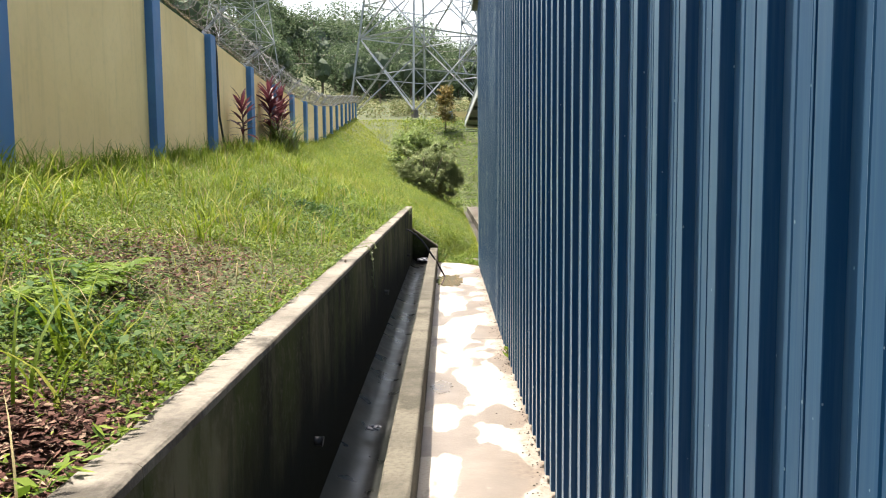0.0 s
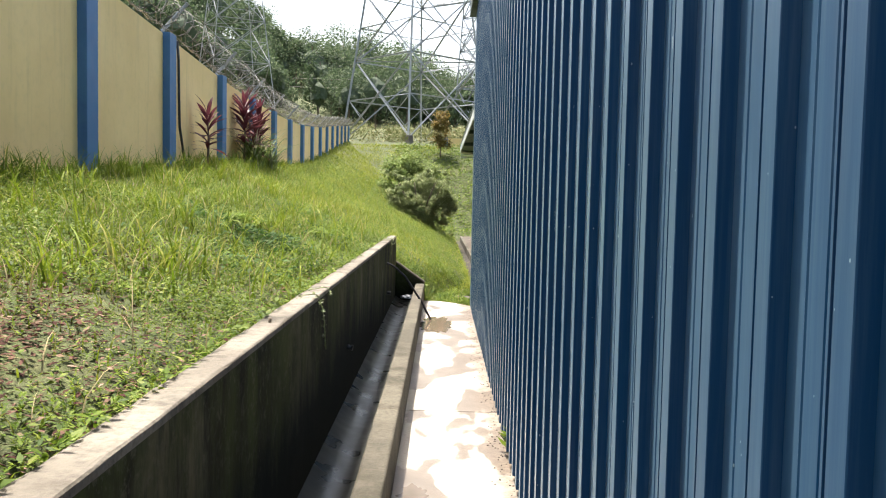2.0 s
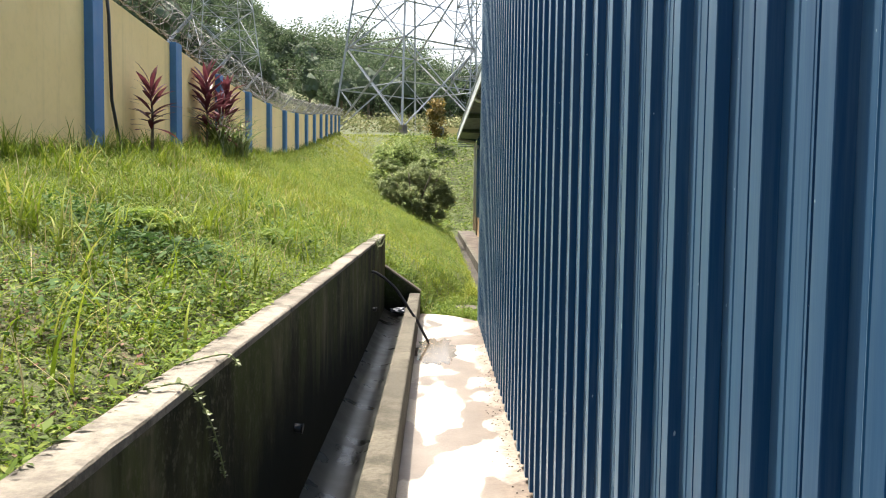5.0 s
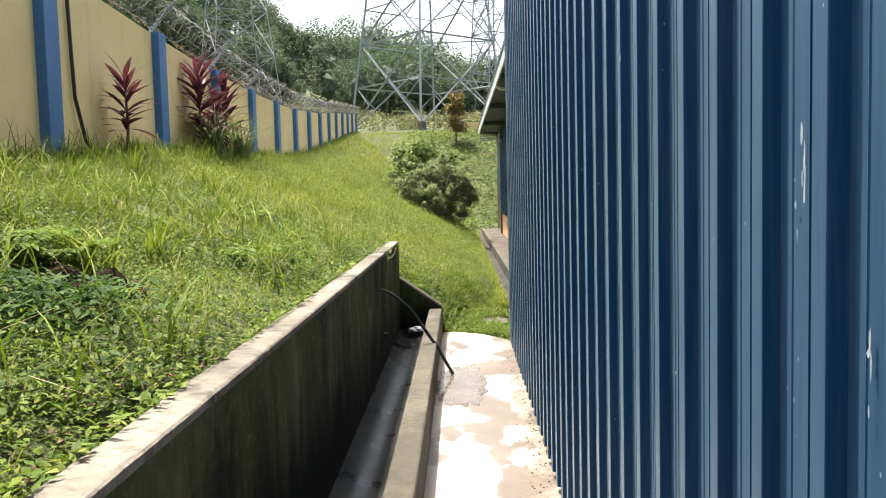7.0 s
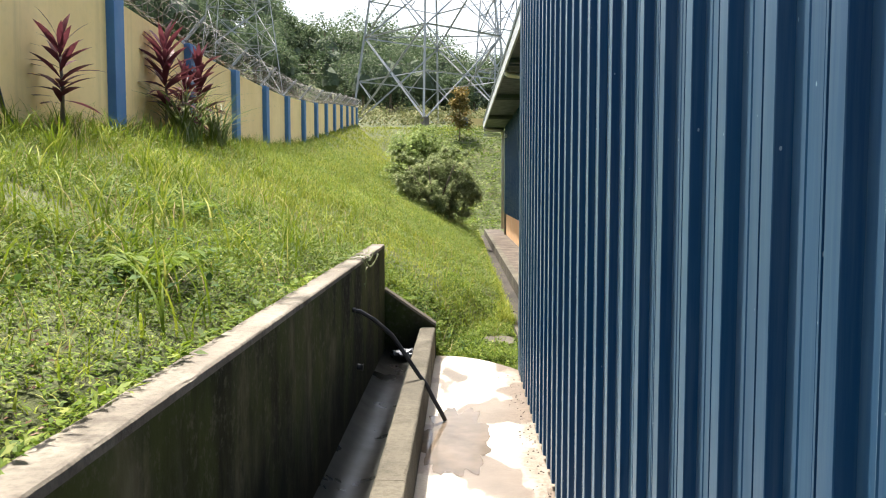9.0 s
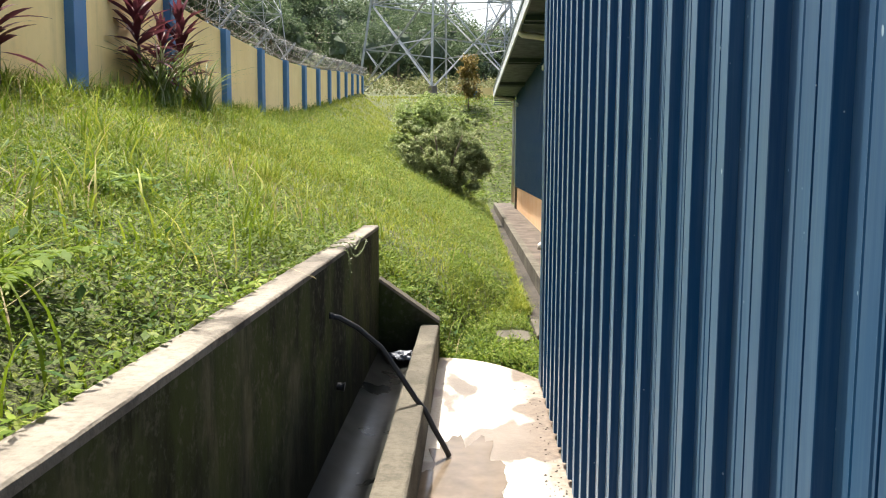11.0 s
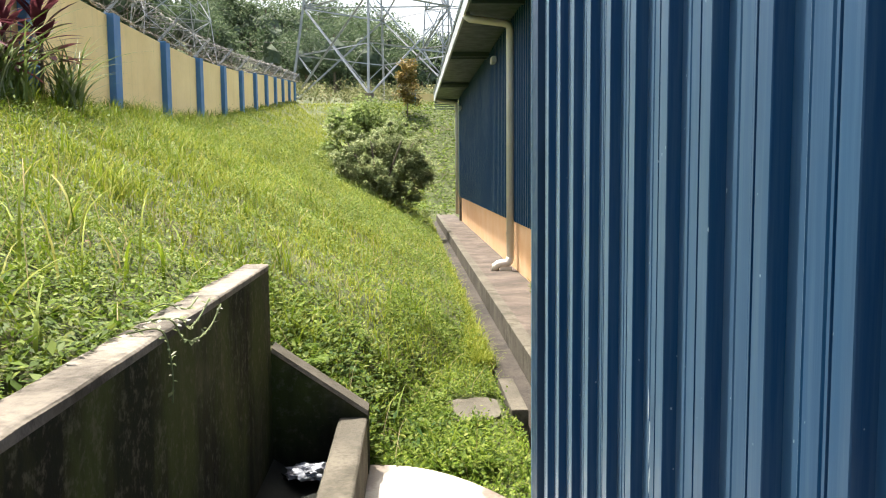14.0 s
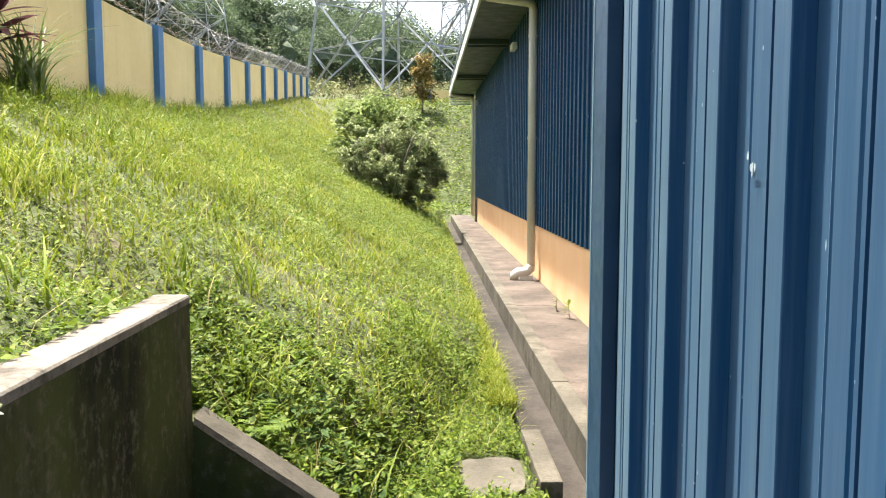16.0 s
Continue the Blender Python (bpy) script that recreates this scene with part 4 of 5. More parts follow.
    keep = ~((np.abs(x - 0.52) < 0.17) & (np.abs(y - 14.24) < 0.27))
    x, y = x[keep], y[keep]
    v = sprigs(x, y, rng.uniform(0.03, 0.055, len(x)), rng.uniform(0.06, 0.16, len(x)), 6)
    tagged(quads_mesh("end_wall_weeds", v, WEED), "leafy weeds crowding behind the drain end wall", "weeds", kind="stuff")
    # grass leaning over the muddy gutter
    m = 8000
    y = 15.3 + 20.5 * rng.uniform(0, 1, m) ** 1.5
    x = rng.normal(0.66, 0.04, m)
    v = blade_array(np.stack([x, y, np.full(m, -0.09)], 1), rng.uniform(0.05, 0.16, m), rng.uniform(0.006, 0.012, m) * (1 + (y - 14) / 22), rng.uniform(0.3, 1.2, m), rng.uniform(0, 6.28, m))
    tagged(strips_mesh("gutter_grass", v, GRASS_FAR), "ragged grass leaning over the muddy gutter", "grass", kind="stuff")
    # creepers on the far slope
    m = 30000
    x, y = rng.uniform(-2.5, 8.5, m), rng.uniform(34.5, 50.6, m)
    keep = ~((x > 0.68) & (y < 36.1))
    x, y = x[keep], y[keep]
    n = len(x)
    length = rng.uniform(0.06, 0.15, n)
    v = leaf_array(np.stack([x, y, height_at(x, y) + rng.uniform(0, 0.25, n)], 1), length, length * 0.6, rng.uniform(-0.5, 0.7, n), rng.uniform(0, 6.28, n))
    tagged(quads_mesh("creepers", v, WEED), "leafy creepers covering the far slope", "creepers", kind="stuff")


make_bank_plants()


# ---- shrubs and single plants ----
CORDY = leaf_mat("red_cordyline_leaves", [(0.0, (0.035, 0.014, 0.018)), (0.5, (0.09, 0.026, 0.036)), (0.85, (0.24, 0.06, 0.07)), (1.0, (0.52, 0.34, 0.32))], 0.35, 0.3)
STRAP = leaf_mat("strap_leaves", [(0.0, (0.10, 0.15, 0.035)), (0.6, (0.21, 0.27, 0.085)), (1.0, (0.55, 0.55, 0.40))], 0.3, 0.4)
BUSH = leaf_mat("bush_leaves", [(0.0, (0.145, 0.189, 0.077)), (0.6, (0.275, 0.322, 0.140)), (1.0, (0.493, 0.518, 0.280))], 0.4, 0.5)
CROTON = leaf_mat("croton_leaves", [(0.0, (0.10, 0.09, 0.02)), (0.5, (0.25, 0.17, 0.05)), (1.0, (0.45, 0.33, 0.12))], 0.3, 0.4)
FERN = leaf_mat("fern_leaves", [(0.0, (0.08, 0.14, 0.015)), (1.0, (0.19, 0.26, 0.04))], 0.4, 0.5)
BARK = m_plain("bark", (0.10, 0.075, 0.05), (0.17, 0.13, 0.09), 8, 0.9, 0, 0.5)


def make_cordyline(at, height, leaves, label):
    e = empty("cordyline_plant", at, label=label, category="plant", group="red plants along the wall")
    part("stem", tube(bmesh.new(), [(0, 0, -0.1), (0.015, 0.01, height * 0.4), (-0.01, 0.02, height * 0.75)], [0.02, 0.016, 0.01], 7), BARK, e)
    for k in range(leaves):
        u = k / leaves
        z = height * (0.25 + 0.52 * u)
        ln = height * rng.uniform(0.30, 0.44) * (1.05 - 0.25 * u)
        turn = k * 2.4 + rng.uniform(-0.3, 0.3)
        up = 0.2 + 1.15 * u + rng.uniform(-0.45, 0.3)
        w = ln * rng.uniform(0.14, 0.21)
        n = 6
        v = np.zeros((1, n, 2, 3))
        p = np.array([0.0, 0.0, z])
        a = up
        hd, sd = np.array([math.cos(turn), math.sin(turn), 0]), np.array([-math.sin(turn), math.cos(turn), 0])
        for i in range(n):
            f = i / (n - 1)
            ww = w * max(math.sin(math.pi * min(f * 0.92 + 0.06, 1)), 0.02) / 2
            v[0, i, 0], v[0, i, 1] = p - sd * ww, p + sd * ww
            p = p + (hd * math.cos(a) + np.array([0, 0, math.sin(a)])) * ln / (n - 1)
            a -= 0.13
        ob = strips_mesh("leaf", v, CORDY, e)
    return e


def fence_spot(y, off):
    x = fence_x(y) + off
    return (x, y, ground_z(x, y))


make_cordyline(fence_spot(13.4, 0.24), 1.05, 34, "slender dark red cordyline before yellow wall")
make_cordyline(fence_spot(16.5, 0.2), 1.40, 60, "bushy red-leaved cordyline before yellow wall")
make_cordyline(fence_spot(17.0, 0.3), 1.05, 45, "short red-leaved cordyline before yellow wall")
make_cordyline(fence_spot(18.1, 0.2), 1.35, 60, "bushy red-leaved cordyline with pale lower leaves")


def make_strap_plant(at, size, k):
    e = empty("strap_leaf_plant", at, label="clump of drooping green and pale strap leaves", category="plant", group="strap plants along the wall")
    v = blade_array(rng.normal(0, 0.07, (k, 3)) * np.array([1, 1, 0.1]), rng.uniform(0.6, 1.25, k) * size, rng.uniform(0.02, 0.035, k), rng.uniform(0.4, 1.2, k), rng.uniform(0, 6.28, k), 8)
    strips_mesh("leaves", v, STRAP, e)


make_strap_plant(fence_spot(16.7, 0.34), 0.9, 90)
make_strap_plant(fence_spot(18.4, 0.34), 0.85, 90)
make_strap_plant(fence_spot(17.2, 0.3), 0.85, 60)


def clump_leaves(centres, radii, per, size):
    pts = []
    for (cx, cy, cz), r in zip(centres, radii):
        d = rng.normal(0, 1, (per, 3))
        d /= np.linalg.norm(d, axis=1)[:, None]
        pts.append(np.array([cx, cy, cz]) + d * (r * rng.uniform(0.45, 1.05, per) ** 0.6)[:, None])
    p = np.concatenate(pts)
    n = len(p)
    ln = rng.uniform(0.6, 1.4, n) * size
    return leaf_array(p, ln, ln * rng.uniform(0.4, 0.65, n), rng.uniform(-0.9, 0.7, n), rng.uniform(0, 6.28, n))


def make_bush():
    e = empty("round_bush", (-0.55, 28.6, 0.55), label="dense grey-green bush on the grassy slope", category="bush")
    for k in range(7):
        a = k * 0.9
        part("branch", tube(bmesh.new(), [(0, 0, -0.2), (0.25 * math.cos(a), 0.25 * math.sin(a), 0.6), (0.8 * math.cos(a), 0.7 * math.sin(a), 1.5)], [0.04, 0.03, 0.012], 6), BARK, e)
    lobes = [(0.0, 0.0, 0.75, 0.72), (-0.5, -0.1, 0.95, 0.5), (0.5, 0.1, 1.15, 0.55), (0.1, 0.2, 1.45, 0.45), (0.55, -0.2, 0.5, 0.5), (-0.75, 0.1, 0.6, 0.4), (0.95, 0.0, 0.85, 0.35), (-0.15, -0.5, 0.55, 0.5), (0.5, 0.0, 0.0, 0.55), (0.0, -0.1, 0.2, 0.5)]
    c, r = [], []
    for lx, ly, lz, lr in lobes:
        for k in range(26):
            d = Vector(rng.normal(0, 1, 3)).normalized()
            q = lr * rng.uniform(0.5, 1.12)
            c.append((lx + q * d.x, ly + q * d.y, lz + q * d.z))
            r.append(rng.uniform(0.07, 0.17))
    for _ in range(24):
        u = rng.uniform(0, 6.28)
        c.append((rng.uniform(0.5, 1.2) * math.cos(u), rng.uniform(0.4, 0.9) * math.sin(u), rng.uniform(0.9, 1.9)))
        r.append(rng.uniform(0.04, 0.09))
    quads_mesh("crown", clump_leaves(c, r, 170, 0.055), BUSH, e)


make_bush()


def make_leafy_shrub():
    x, y = -1.0, 30.4
    z = ground_z(x, y)
    e = empty("leafy_shrub", (x, y, z), label="loose light green shrub growing behind the round bush", category="bush")
    for k in range(6):
        a = k * 1.05
        part("branch", tube(bmesh.new(), [(0, 0, -0.2), (0.2 * math.cos(a), 0.2 * math.sin(a), 0.5), (0.7 * math.cos(a), 0.5 * math.sin(a), 1.2)], [0.03, 0.02, 0.008], 6), BARK, e)
    c, r = [], []
    for k in range(150):
        u, w = rng.uniform(0, 6.28), rng.uniform(-0.9, 1)
        rad = math.sqrt(max(1 - w * w, 0.05)) * rng.uniform(0.4, 1.0)
        c.append((1.35 * rad * math.cos(u) + 0.1, 0.9 * rad * math.sin(u), 0.85 + 1.0 * w + 0.18 * rng.normal()))
        r.append(rng.uniform(0.12, 0.26))
    quads_mesh("crown", clump_leaves(c, r, 90, 0.10), SHRUB, e)


SHRUB = leaf_mat("shrub_leaves", [(0.0, (0.14, 0.19, 0.055)), (0.6, (0.23, 0.30, 0.09)), (1.0, (0.34, 0.40, 0.16))], 0.4, 0.55)
make_leafy_shrub()


def make_croton():
    z = ground_z(0.06, 47.4)
    e = empty("croton_shrub", (0.06, 47.4, z), label="slim yellow and orange leaved shrub on the slope", category="shrub")
    part("stem", tube(bmesh.new(), [(0, 0, -0.2), (0.03, 0, 1.0), (0, 0, 2.1)], [0.04, 0.03, 0.01], 6), BARK, e)
    c = [(rng.normal(0, 0.22), rng.normal(0, 0.22), rng.uniform(0.7, 2.5)) for _ in range(60)]
    quads_mesh("crown", clump_leaves(c, [0.2] * 60, 34, 0.15), CROTON, e)


make_croton()


def make_fern(at, size, fronds, label):
    e = empty("fern", at, label=label, category="fern", group="ferns on the bank")
    for k in range(fronds):
        turn = 2 * math.pi * k / fronds + rng.uniform(-0.3, 0.3)
        ln = size * rng.uniform(0.7, 1.1)
        hd, sd = np.array([math.cos(turn), math.sin(turn), 0]), np.array([-math.sin(turn), math.cos(turn), 0])
        p, a, pos, turns, lens = np.zeros(3), 1.1, [], [], []
        m = 16
        for i in range(m):
            p = p + (hd * math.cos(a) + np.array([0, 0, math.sin(a)])) * ln / m
            a -= 1.5 / m
            f = (i + 1) / m
            for s in (-1, 1):
                pos.append(p.copy()), turns.append(turn + s * 1.15), lens.append(ln * 0.26 * math.sin(math.pi * min(0.15 + f * 0.82, 1)) + 0.008)
        lens = np.array(lens)
        quads_mesh("frond", leaf_array(np.array(pos), lens, lens * 0.28, rng.uniform(-0.35, 0.05, len(lens)), np.array(turns)), FERN, e)


for fx, fy, fs, fl in ((-1.66, 8.2, 0.34, "bright green fern beside a hollow in the bank"), (-1.1, 7.5, 0.22, "green fern hanging over the hollow in the bank"), (-1.5, 8.15, 0.30, "green fern behind the hollow"), (-1.0, 9.3, 0.34, "small fern among pointed weeds"),
                       (-1.2, 2.6, 0.3, "low fern among dead leaves"), (-1.15, 2.1, 0.28, "low fern among dark leaves"), (-0.38, 13.3, 0.26, "bright fern behind the drain end wall"), (-1.5, 11.2, 0.32, "fern among grass on the bank")):
    make_fern((fx, fy, ground_z(fx, fy)), fs, 9, fl)

# earth hollow: its deep shade is the near-black colour of a lump
def make_hollow():
    bm = bmesh.new()
    bmesh.ops.create_icosphere(bm, subdivisions=4, radius=1)
    for v in bm.verts:
        d = 1 + 0.35 * noise.noise(v.co * 2.2) + 0.15 * noise.noise(v.co * 6)
        v.co = Vector((v.co.x * 0.27 * d, v.co.y * 0.13 * d, v.co.z * 0.15 * d))
    for f in bm.faces:
        f.smooth = True
    ob = part("hollow_shade_lump", bm, HOLLOW_SHADE)
    ob.location = (-1.38, 8.0, ground_z(-1.38, 8.0) - 0.075)
    tagged(ob, "near-black earth lump standing for the shade in a hollow", "earth lump")


HOLLOW_SHADE = m_plain("hollow_shade", (0.010, 0.007, 0.005), (0.024, 0.015, 0.009), 14, 0.95, 0, 1.0)
HOLLOW_SHADE.node_tree.nodes["Principled BSDF"].inputs["Specular IOR Level"].default_value = 0.05
make_hollow()


# ---- small things at the drain ----
def make_hose():
    e = empty("black_hose", (0, 0, 0), label="black rubber hose hanging from drain wall over kerb", category="hose")
    pts = [(-0.50, 10.99, 0.705), (-0.44, 11.01, 0.695), (-0.36, 11.05, 0.64), (-0.26, 11.10, 0.54), (-0.17, 11.11, 0.405), (-0.10, 11.115, 0.295), (-0.06, 11.12, 0.245), (-0.02, 11.125, 0.16), (0.03, 11.13, 0.07), (0.055, 11.13, 0.02)]
    part("tube", tube(bmesh.new(), [(x, y, z - 0.012) for x, y, z in pts], 0.013, 10), BLACK, e)
    part("collar", tube(bmesh.new(), [(-0.485, 10.995, 0.693), (-0.46, 11.0, 0.69)], 0.0155, 10), BLACK, e)


make_hose()
for px, py, pz in ((-0.478, 11.19, 0.32), (-0.478, 6.85, 0.42), (-0.478, 2.9, 0.36)):
    e = empty("weep_pipe", (px, py, pz), label="short dark weep pipe in drain wall", category="pipe", group="weep pipes")
    part("tube", tube(bmesh.new(), [(-0.02, 0, 0), (0.03, 0, -0.004)], 0.019, 12), BLACK, e)
    part("rim", tube(bmesh.new(), [(0.03, 0, -0.004), (0.036, 0, -0.005)], 0.022, 12), BLACK, e)


def make_rag(at, s, label):
    bm = bmesh.new()
    bmesh.ops.create_icosphere(bm, subdivisions=4, radius=1)
    for v in bm.verts:
        d = 1 + 0.45 * noise.noise(v.co * 1.9) + 0.3 * noise.noise(v.co * 5.0)
        v.co = Vector((v.co.x * d * s, v.co.y * d * s * 0.8, max(v.co.z * d, -0.35) * s * 0.42))
    ob = part("crumpled_bag", bm, BAG)
    ob.location = at
    tagged(ob, label, "plastic bag")


BAG = m_plain("grey_plastic", (0.10, 0.11, 0.13), (0.26, 0.27, 0.30), 9, 0.3)
make_rag((-0.30, 12.84, 0.075), 0.085, "crumpled grey plastic bag on channel floor")
make_rag((-0.33, 4.0, 0.065), 0.04, "small dark scrap lying in the channel")


def make_vine(name, stems, leaves, label):
    e = empty(name, (0, 0, 0), label=label, category="vine", group="vines on the drain wall")
    for pts in stems:
        pts = [tuple(q) for q in smooth_path(pts)]
        part("stem", tube(bmesh.new(), pts, 0.0022, 5), VINE, e)
        p = np.array([np.array(pts[i]) + (np.array(pts[i + 1]) - np.array(pts[i])) * u for i in range(len(pts) - 1) for u in rng.uniform(0, 1, leaves) if rng.uniform() < 0.5])
        ln = rng.uniform(0.010, 0.024, len(p))
        quads_mesh("leaves", leaf_array(p, ln, ln * 0.6, rng.uniform(-0.6, 0.6, len(p)), rng.uniform(0, 6.28, len(p))), VINE, e)


VINE = leaf_mat("vine_leaves", [(0.0, (0.16, 0.20, 0.08)), (0.7, (0.28, 0.32, 0.16)), (1.0, (0.55, 0.55, 0.45))], 0.3, 0.5)
make_vine("hanging_vine", [[(-0.56, 11.5, 0.96), (-0.47, 11.5, 0.97), (-0.455, 11.56, 0.91), (-0.44, 11.64, 0.89), (-0.425, 11.74, 0.91), (-0.41, 11.8, 0.96)],
                           [(-0.56, 11.52, 0.96), (-0.46, 11.54, 0.965), (-0.45, 11.6, 0.93), (-0.44, 11.68, 0.945), (-0.43, 11.75, 0.985)],
                           [(-0.55, 11.42, 0.95), (-0.47, 11.43, 0.955), (-0.45, 11.44, 0.86), (-0.455, 11.45, 0.77)],
                           [(-0.60, 11.65, 0.95), (-0.52, 11.62, 0.99), (-0.47, 11.66, 0.97), (-0.46, 11.74, 0.99)]], 3, "thin trailing vine with small pale flowers")
make_vine("dry_vine", [[(-0.56, 5.3, 0.95), (-0.47, 5.33, 0.955), (-0.455, 5.45, 0.85), (-0.46, 5.55, 0.76), (-0.465, 5.62, 0.68), (-0.466, 5.66, 0.62)],
                       [(-0.56, 5.6, 0.95), (-0.47, 5.7, 0.955), (-0.46, 5.8, 0.90)]], 7, "short dry vine hanging down drain wall")
e = empty("iron_spike", (-0.53, 4.45, 0.94), label="short rusty stub standing on drain wall", category="spike")
part("rod", tube(bmesh.new(), [(0, 0, -0.02), (0.004, 0, 0.022)], 0.007, 6), BARK, e)


def make_weed(at, label):
    e = empty("wall_weed", at, label=label, category="weed", group="weeds at the wall foot")
    for k in range(6):
        a = rng.uniform(2.0, 4.6)
        ln = rng.uniform(0.05, 0.12)
        p = np.array([[0, 0, 0.02 + 0.02 * k]])
        quads_mesh("leaf", leaf_array(p, np.array([ln]), np.array([ln * 0.4]), np.array([rng.uniform(0.1, 0.9)]), np.array([a])), WEED, e)
    part("stem", tube(bmesh.new(), [(0, 0, 0), (-0.01, 0, 0.15)], 0.003, 5), WEED, e)


make_weed((0.57, 5.85, 0.0), "small green weed at foot of blue wall")
make_weed((1.50, 17.9, 0.0), "small green weed at foot of orange plinth")
make_weed((1.45, 18.3, 0.0), "small green weed at foot of orange plinth")

# rubble and crumbs along the foot of the blue wall
def make_crumbs():
    n = 500
    x = 0.56 - np.abs(rng.normal(0, 0.05, n))
    y = rng.uniform(0, 12.4, n)
    s = rng.uniform(0.002, 0.007, n)
    bm_v, faces = [], []
    for i in range(n):
        b = len(bm_v)
        h = s[i] * 0.8
        for dx, dy in ((-1, -1), (1, -0.8), (0.9, 1), (-0.8, 0.9)):
            bm_v.append((x[i] + dx * s[i], y[i] + dy * s[i], 0.0))
        bm_v.append((x[i], y[i], h))
        faces += [(b, b + 1, b + 4), (b + 1, b + 2, b + 4), (b + 2, b + 3, b + 4), (b + 3, b, b + 4)]
    tagged(from_arrays("grit", bm_v, faces, MUD), "crumbs of grit and soil along the wall foot", "grit", kind="stuff")


make_crumbs()


def make_puddle(cx, cy, rx, ry, seed):
    bm = bmesh.new()
    n = 96
    vs = []
    for i in range(n):
        a = 2 * math.pi * i / n
        r = 1 + 0.35 * noise.noise((math.cos(a) * 1.4, math.sin(a) * 1.4, seed)) + 0.3 * noise.noise((math.cos(a) * 4, math.sin(a) * 4, seed)) + 0.12 * noise.noise((math.cos(a) * 9, math.sin(a) * 9, seed))
        vs.append(bm.verts.new((min(cx + rx * r * math.cos(a), 0.5), cy + ry * r * math.sin(a), 0.0025)))
    bm.faces.new(vs)
    tagged(part("puddle", bm, PUDDLE), "shallow rain puddle on the concrete apron", "puddle", "puddles on the apron")


n_ = Net(mat("puddle_water", (0.16, 0.13, 0.10), 0.07, 0, 0.2))
n_.colour(n_.ramp(n_.noise(5, 4), [(0.3, (0.09, 0.07, 0.05)), (0.7, (0.17, 0.135, 0.10))]))
PUDDLE = n_.m
make_puddle(0.12, 10.8, 0.2, 0.6, 1.0)
make_puddle(0.04, 5.1, 0.07, 0.16, 2.0)


# ---- forest on the hill ----
FOREST = leaf_mat("forest_leaves", [(0.0, (0.036, 0.061, 0.030)), (0.5, (0.076, 0.115, 0.055)), (1.0, (0.140, 0.176, 0.098))], 0.35, 0.6)
# cores inside the crowns: shade between the leaves put in as plain dark colour
CROWN_SHADE = m_plain("crown_shade_cores", (0.045, 0.065, 0.036), (0.075, 0.10, 0.055), 0.8, 0.9, 0, 0)
SCRUB = leaf_mat("scrub_leaves", [(0.0, (0.10, 0.12, 0.04)), (0.6, (0.18, 0.19, 0.08)), (1.0, (0.30, 0.27, 0.15))], 0.2, 0.7)


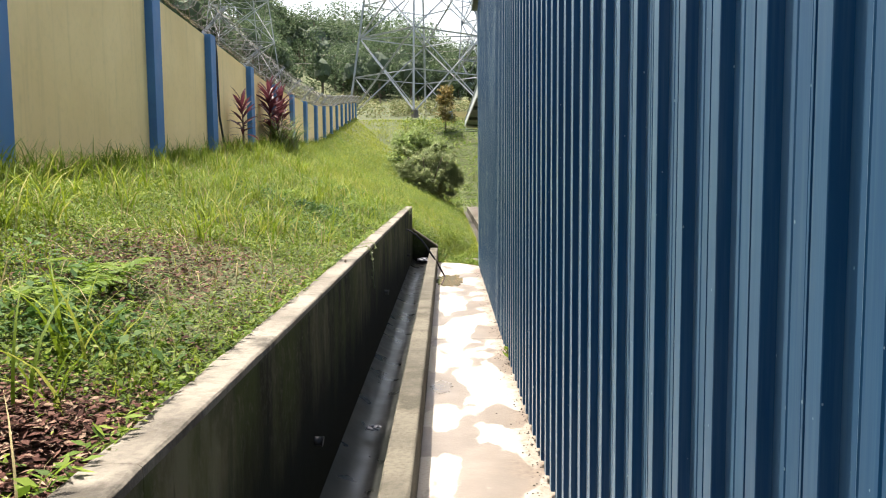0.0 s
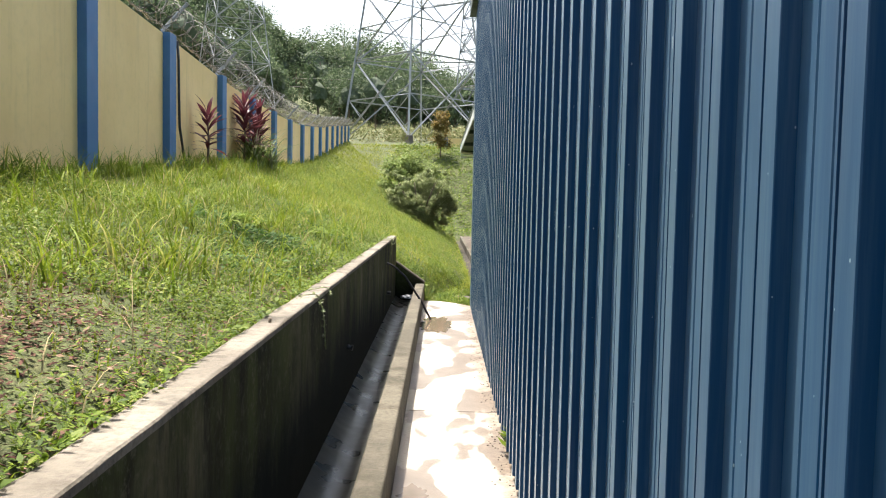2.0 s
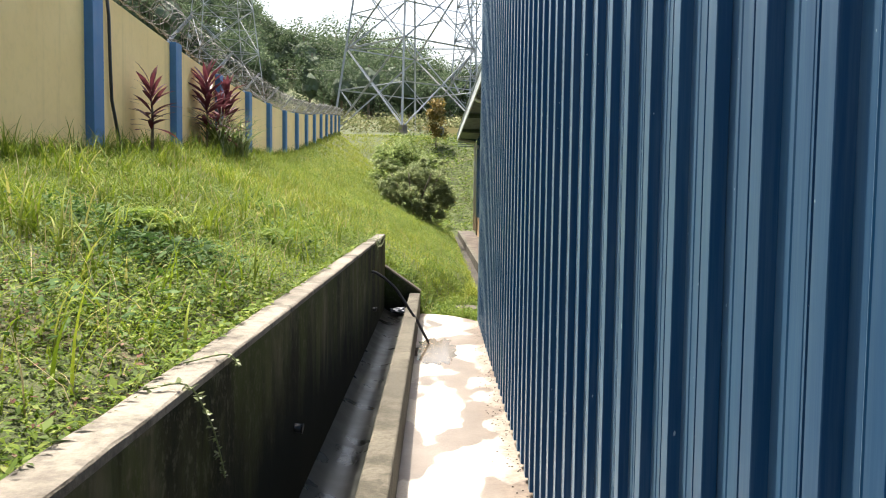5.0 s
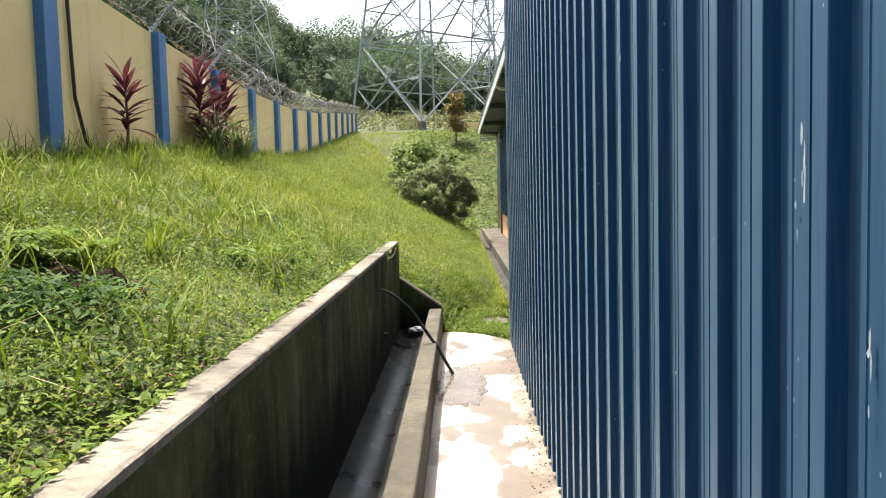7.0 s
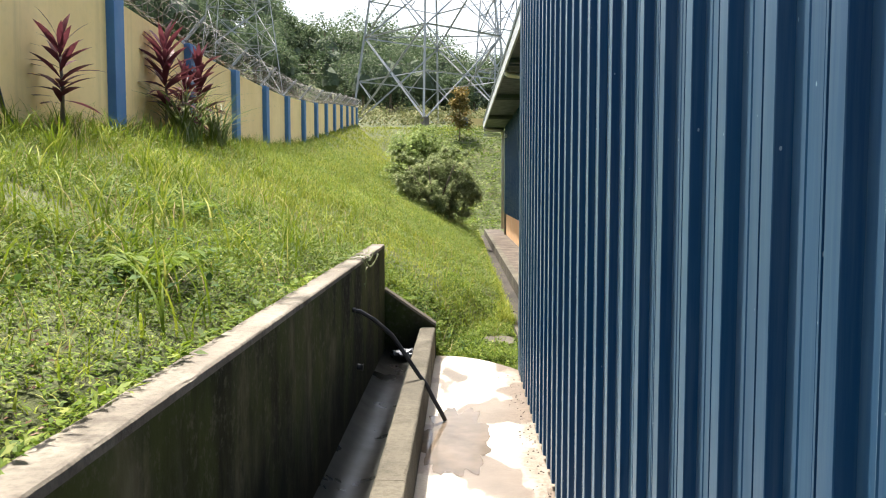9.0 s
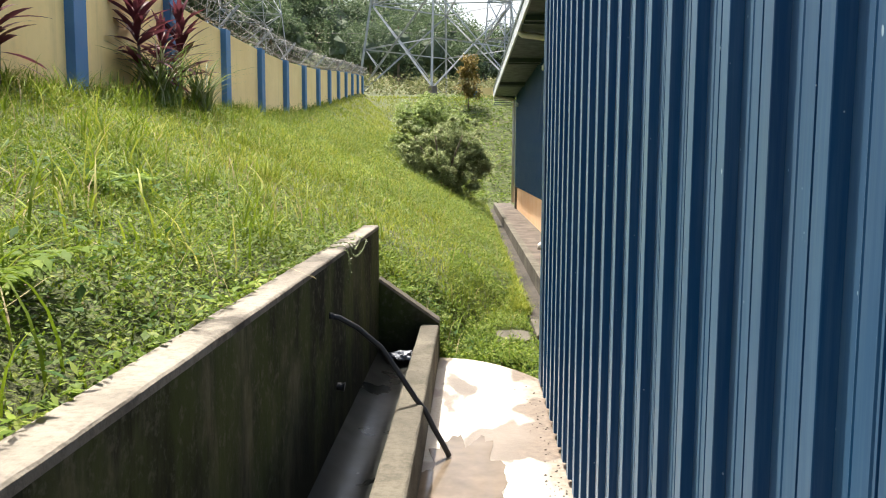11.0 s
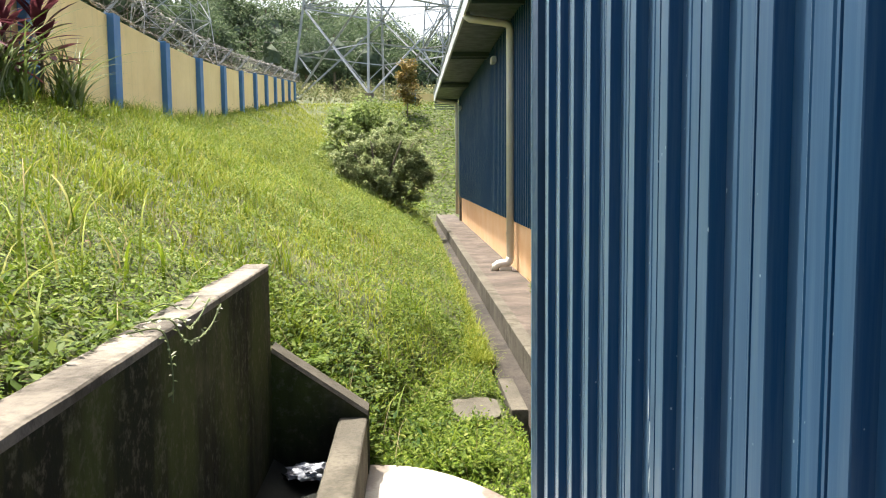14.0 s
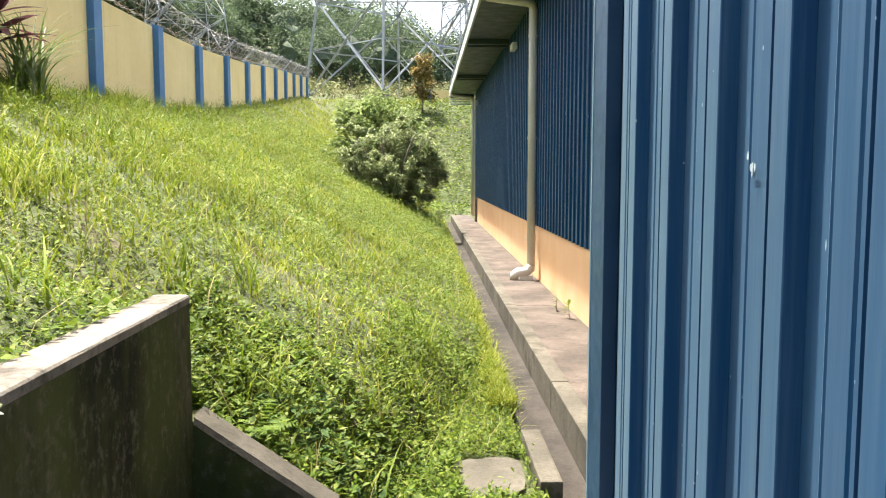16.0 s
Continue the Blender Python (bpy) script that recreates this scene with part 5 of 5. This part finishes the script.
def make_woods():
    leaves, tv, tf = [], [], []
    cv, cf = [], []
    bm = bmesh.new()
    bmesh.ops.create_icosphere(bm, subdivisions=2, radius=1)
    unit = [v.co.copy() for v in bm.verts]
    tris = [[v.index for v in f.verts] for f in bm.faces]
    bm.free()
    count = 0
    tries = 0
    sky_line = [(-0.48, 0.33), (-0.36, 0.31), (-0.24, 0.26), (-0.205, 0.222), (-0.19, 0.19), (-0.16, 0.212), (-0.12, 0.214), (-0.08, 0.207), (-0.05, 0.20), (-0.02, 0.178), (0.0, 0.160), (0.05, 0.165), (0.2, 0.175)]
    while count < 420 and tries < 6000:
        tries += 1
        y = 88 + 137 * rng.uniform(0, 1) ** 1.2
        a = rng.uniform(-0.48, 0.2)
        x = a * y
        if (y < 108 and a > -0.16) or (y < 92 and abs(a + 0.245) < 0.05):
            continue
        z = ground_z(x, y)
        limit = 1.4 + lerp_table(sky_line, a) * y * (rng.uniform(0.9, 1.02) if y > 150 else rng.uniform(0.62, 0.9)) - z
        h = min(rng.uniform(7, 13) if y < 150 else rng.uniform(12, 24), limit)
        if h < 3:
            continue
        r = h * rng.uniform(0.28, 0.4)
        c, rr = [], []
        for k in range(15):
            u, w = rng.uniform(0, 6.28), rng.uniform(-0.9, 1)
            q = math.sqrt(max(1 - w * w, 0.05)) * rng.uniform(0.4, 1)
            c.append((x + r * q * math.cos(u), y + r * q * math.sin(u), z + h * 0.48 + h * 0.42 * w))
            rr.append(r * rng.uniform(0.28, 0.5))
        leaves.append(clump_leaves(c, rr, 96 if y < 135 else 52, 0.32 if y < 135 else 0.55))
        b = len(cv)
        for co in unit:
            g = 0.42 + 0.25 * noise.noise((co.x * 2 + x, co.y * 2 + y, co.z * 2))
            cv.append((x + r * g * co.x, y + r * g * co.y, z + h * 0.48 + h * 0.44 * g * co.z))
        cf += [tuple(b + i for i in t) for t in tris]
        b = len(tv)
        for zz, tr in ((-0.5, 0.22), (h * 0.7, 0.1)):
            for k in range(5):
                tv.append((x + tr * math.cos(k * 1.257), y + tr * math.sin(k * 1.257), z + zz))
        tf += [(b + k, b + (k + 1) % 5, b + 5 + (k + 1) % 5, b + 5 + k) for k in range(5)]
        count += 1
    tagged(quads_mesh("woods", np.concatenate(leaves), FOREST), "dense dark green forest covering the hill", "forest", kind="stuff")
    tagged(from_arrays("crown_shade_cores", cv, cf, CROWN_SHADE), "dark crown cores standing for shade between forest leaves", "forest", kind="stuff")
    tagged(from_arrays("wood_trunks", tv, tf, BARK), "grey-brown trunks of the hill forest", "tree trunks", kind="stuff")
    # scrub on the terraces
    c, rr = [], []
    for _ in range(420):
        y = rng.uniform(52.5, 92)
        x = rng.uniform(-0.36, 0.14) * y
        c.append((x, y, ground_z(x, y) + rng.uniform(0.0, 0.5)))
        rr.append(rng.uniform(0.4, 1.1))
    tagged(quads_mesh("scrub", clump_leaves(c, rr, 90, 0.2), SCRUB), "dry scrub and grass on the terraced hillside", "scrub", kind="stuff")


make_woods()


# ---- splashes and rubbed patches on the blue cladding ----
SPLASH = m_plain("white_splash", (0.24, 0.31, 0.36), (0.40, 0.46, 0.49), 40, 0.8, 0, 0)


def make_splash(y, z, h, w, blobs):
    """A drip of dried white paint, lying flat on the nearest crest or pan of the cladding."""
    k = (y - RIB0) / PITCH
    on_crest = 0.0 <= (k - math.floor(k)) * PITCH <= 0.052
    x = clad_x(y) - 0.0016 if on_crest else clad_x(y) + DEEP - 0.004
    bm = bmesh.new()
    for _ in range(blobs):
        cy, cz = rng.normal(0, w * 0.5), rng.normal(0, h * 0.5)
        ry, rz = w * rng.uniform(0.12, 0.4), h * rng.uniform(0.12, 0.4)
        n = 9
        vs = []
        for i in range(n):
            a = 2 * math.pi * i / n
            r = rng.uniform(0.6, 1.2)
            vs.append(bm.verts.new((0, cy + ry * r * math.cos(a), cz + rz * r * math.sin(a))))
        bm.faces.new(vs[::-1])
        bmesh.ops.translate(bm, verts=vs, vec=(-0.0003 * _, 0, 0))
    ob = part("paint_splash", bm, SPLASH)
    ob.location = (x, y, z)
    tagged(ob, "small white splash dried on blue cladding", "paint splash", "splashes on the cladding")


for sy, sz, sh, sw, sb in ((10.10, 1.38, 0.022, 0.03, 6), (10.95, 0.80, 0.09, 0.010, 7), (11.555, 1.31, 0.016, 0.014, 5), (5.87, 1.42, 0.06, 0.010, 5), (5.90, 1.38, 0.03, 0.010, 3), (5.825, 1.28, 0.04, 0.012, 4), (5.70, 1.19, 0.05, 0.010, 4), (1.01, 1.165, 0.06, 0.014, 5), (6.51, 1.035, 0.015, 0.012, 2), (4.38, 1.66, 0.05, 0.008, 3), (4.00, 1.36, 0.06, 0.006, 3), (3.82, 1.33, 0.025, 0.01, 2), (11.96, 0.66, 0.02, 0.012, 2)):
    make_splash(sy, sz, sh, sw, sb)
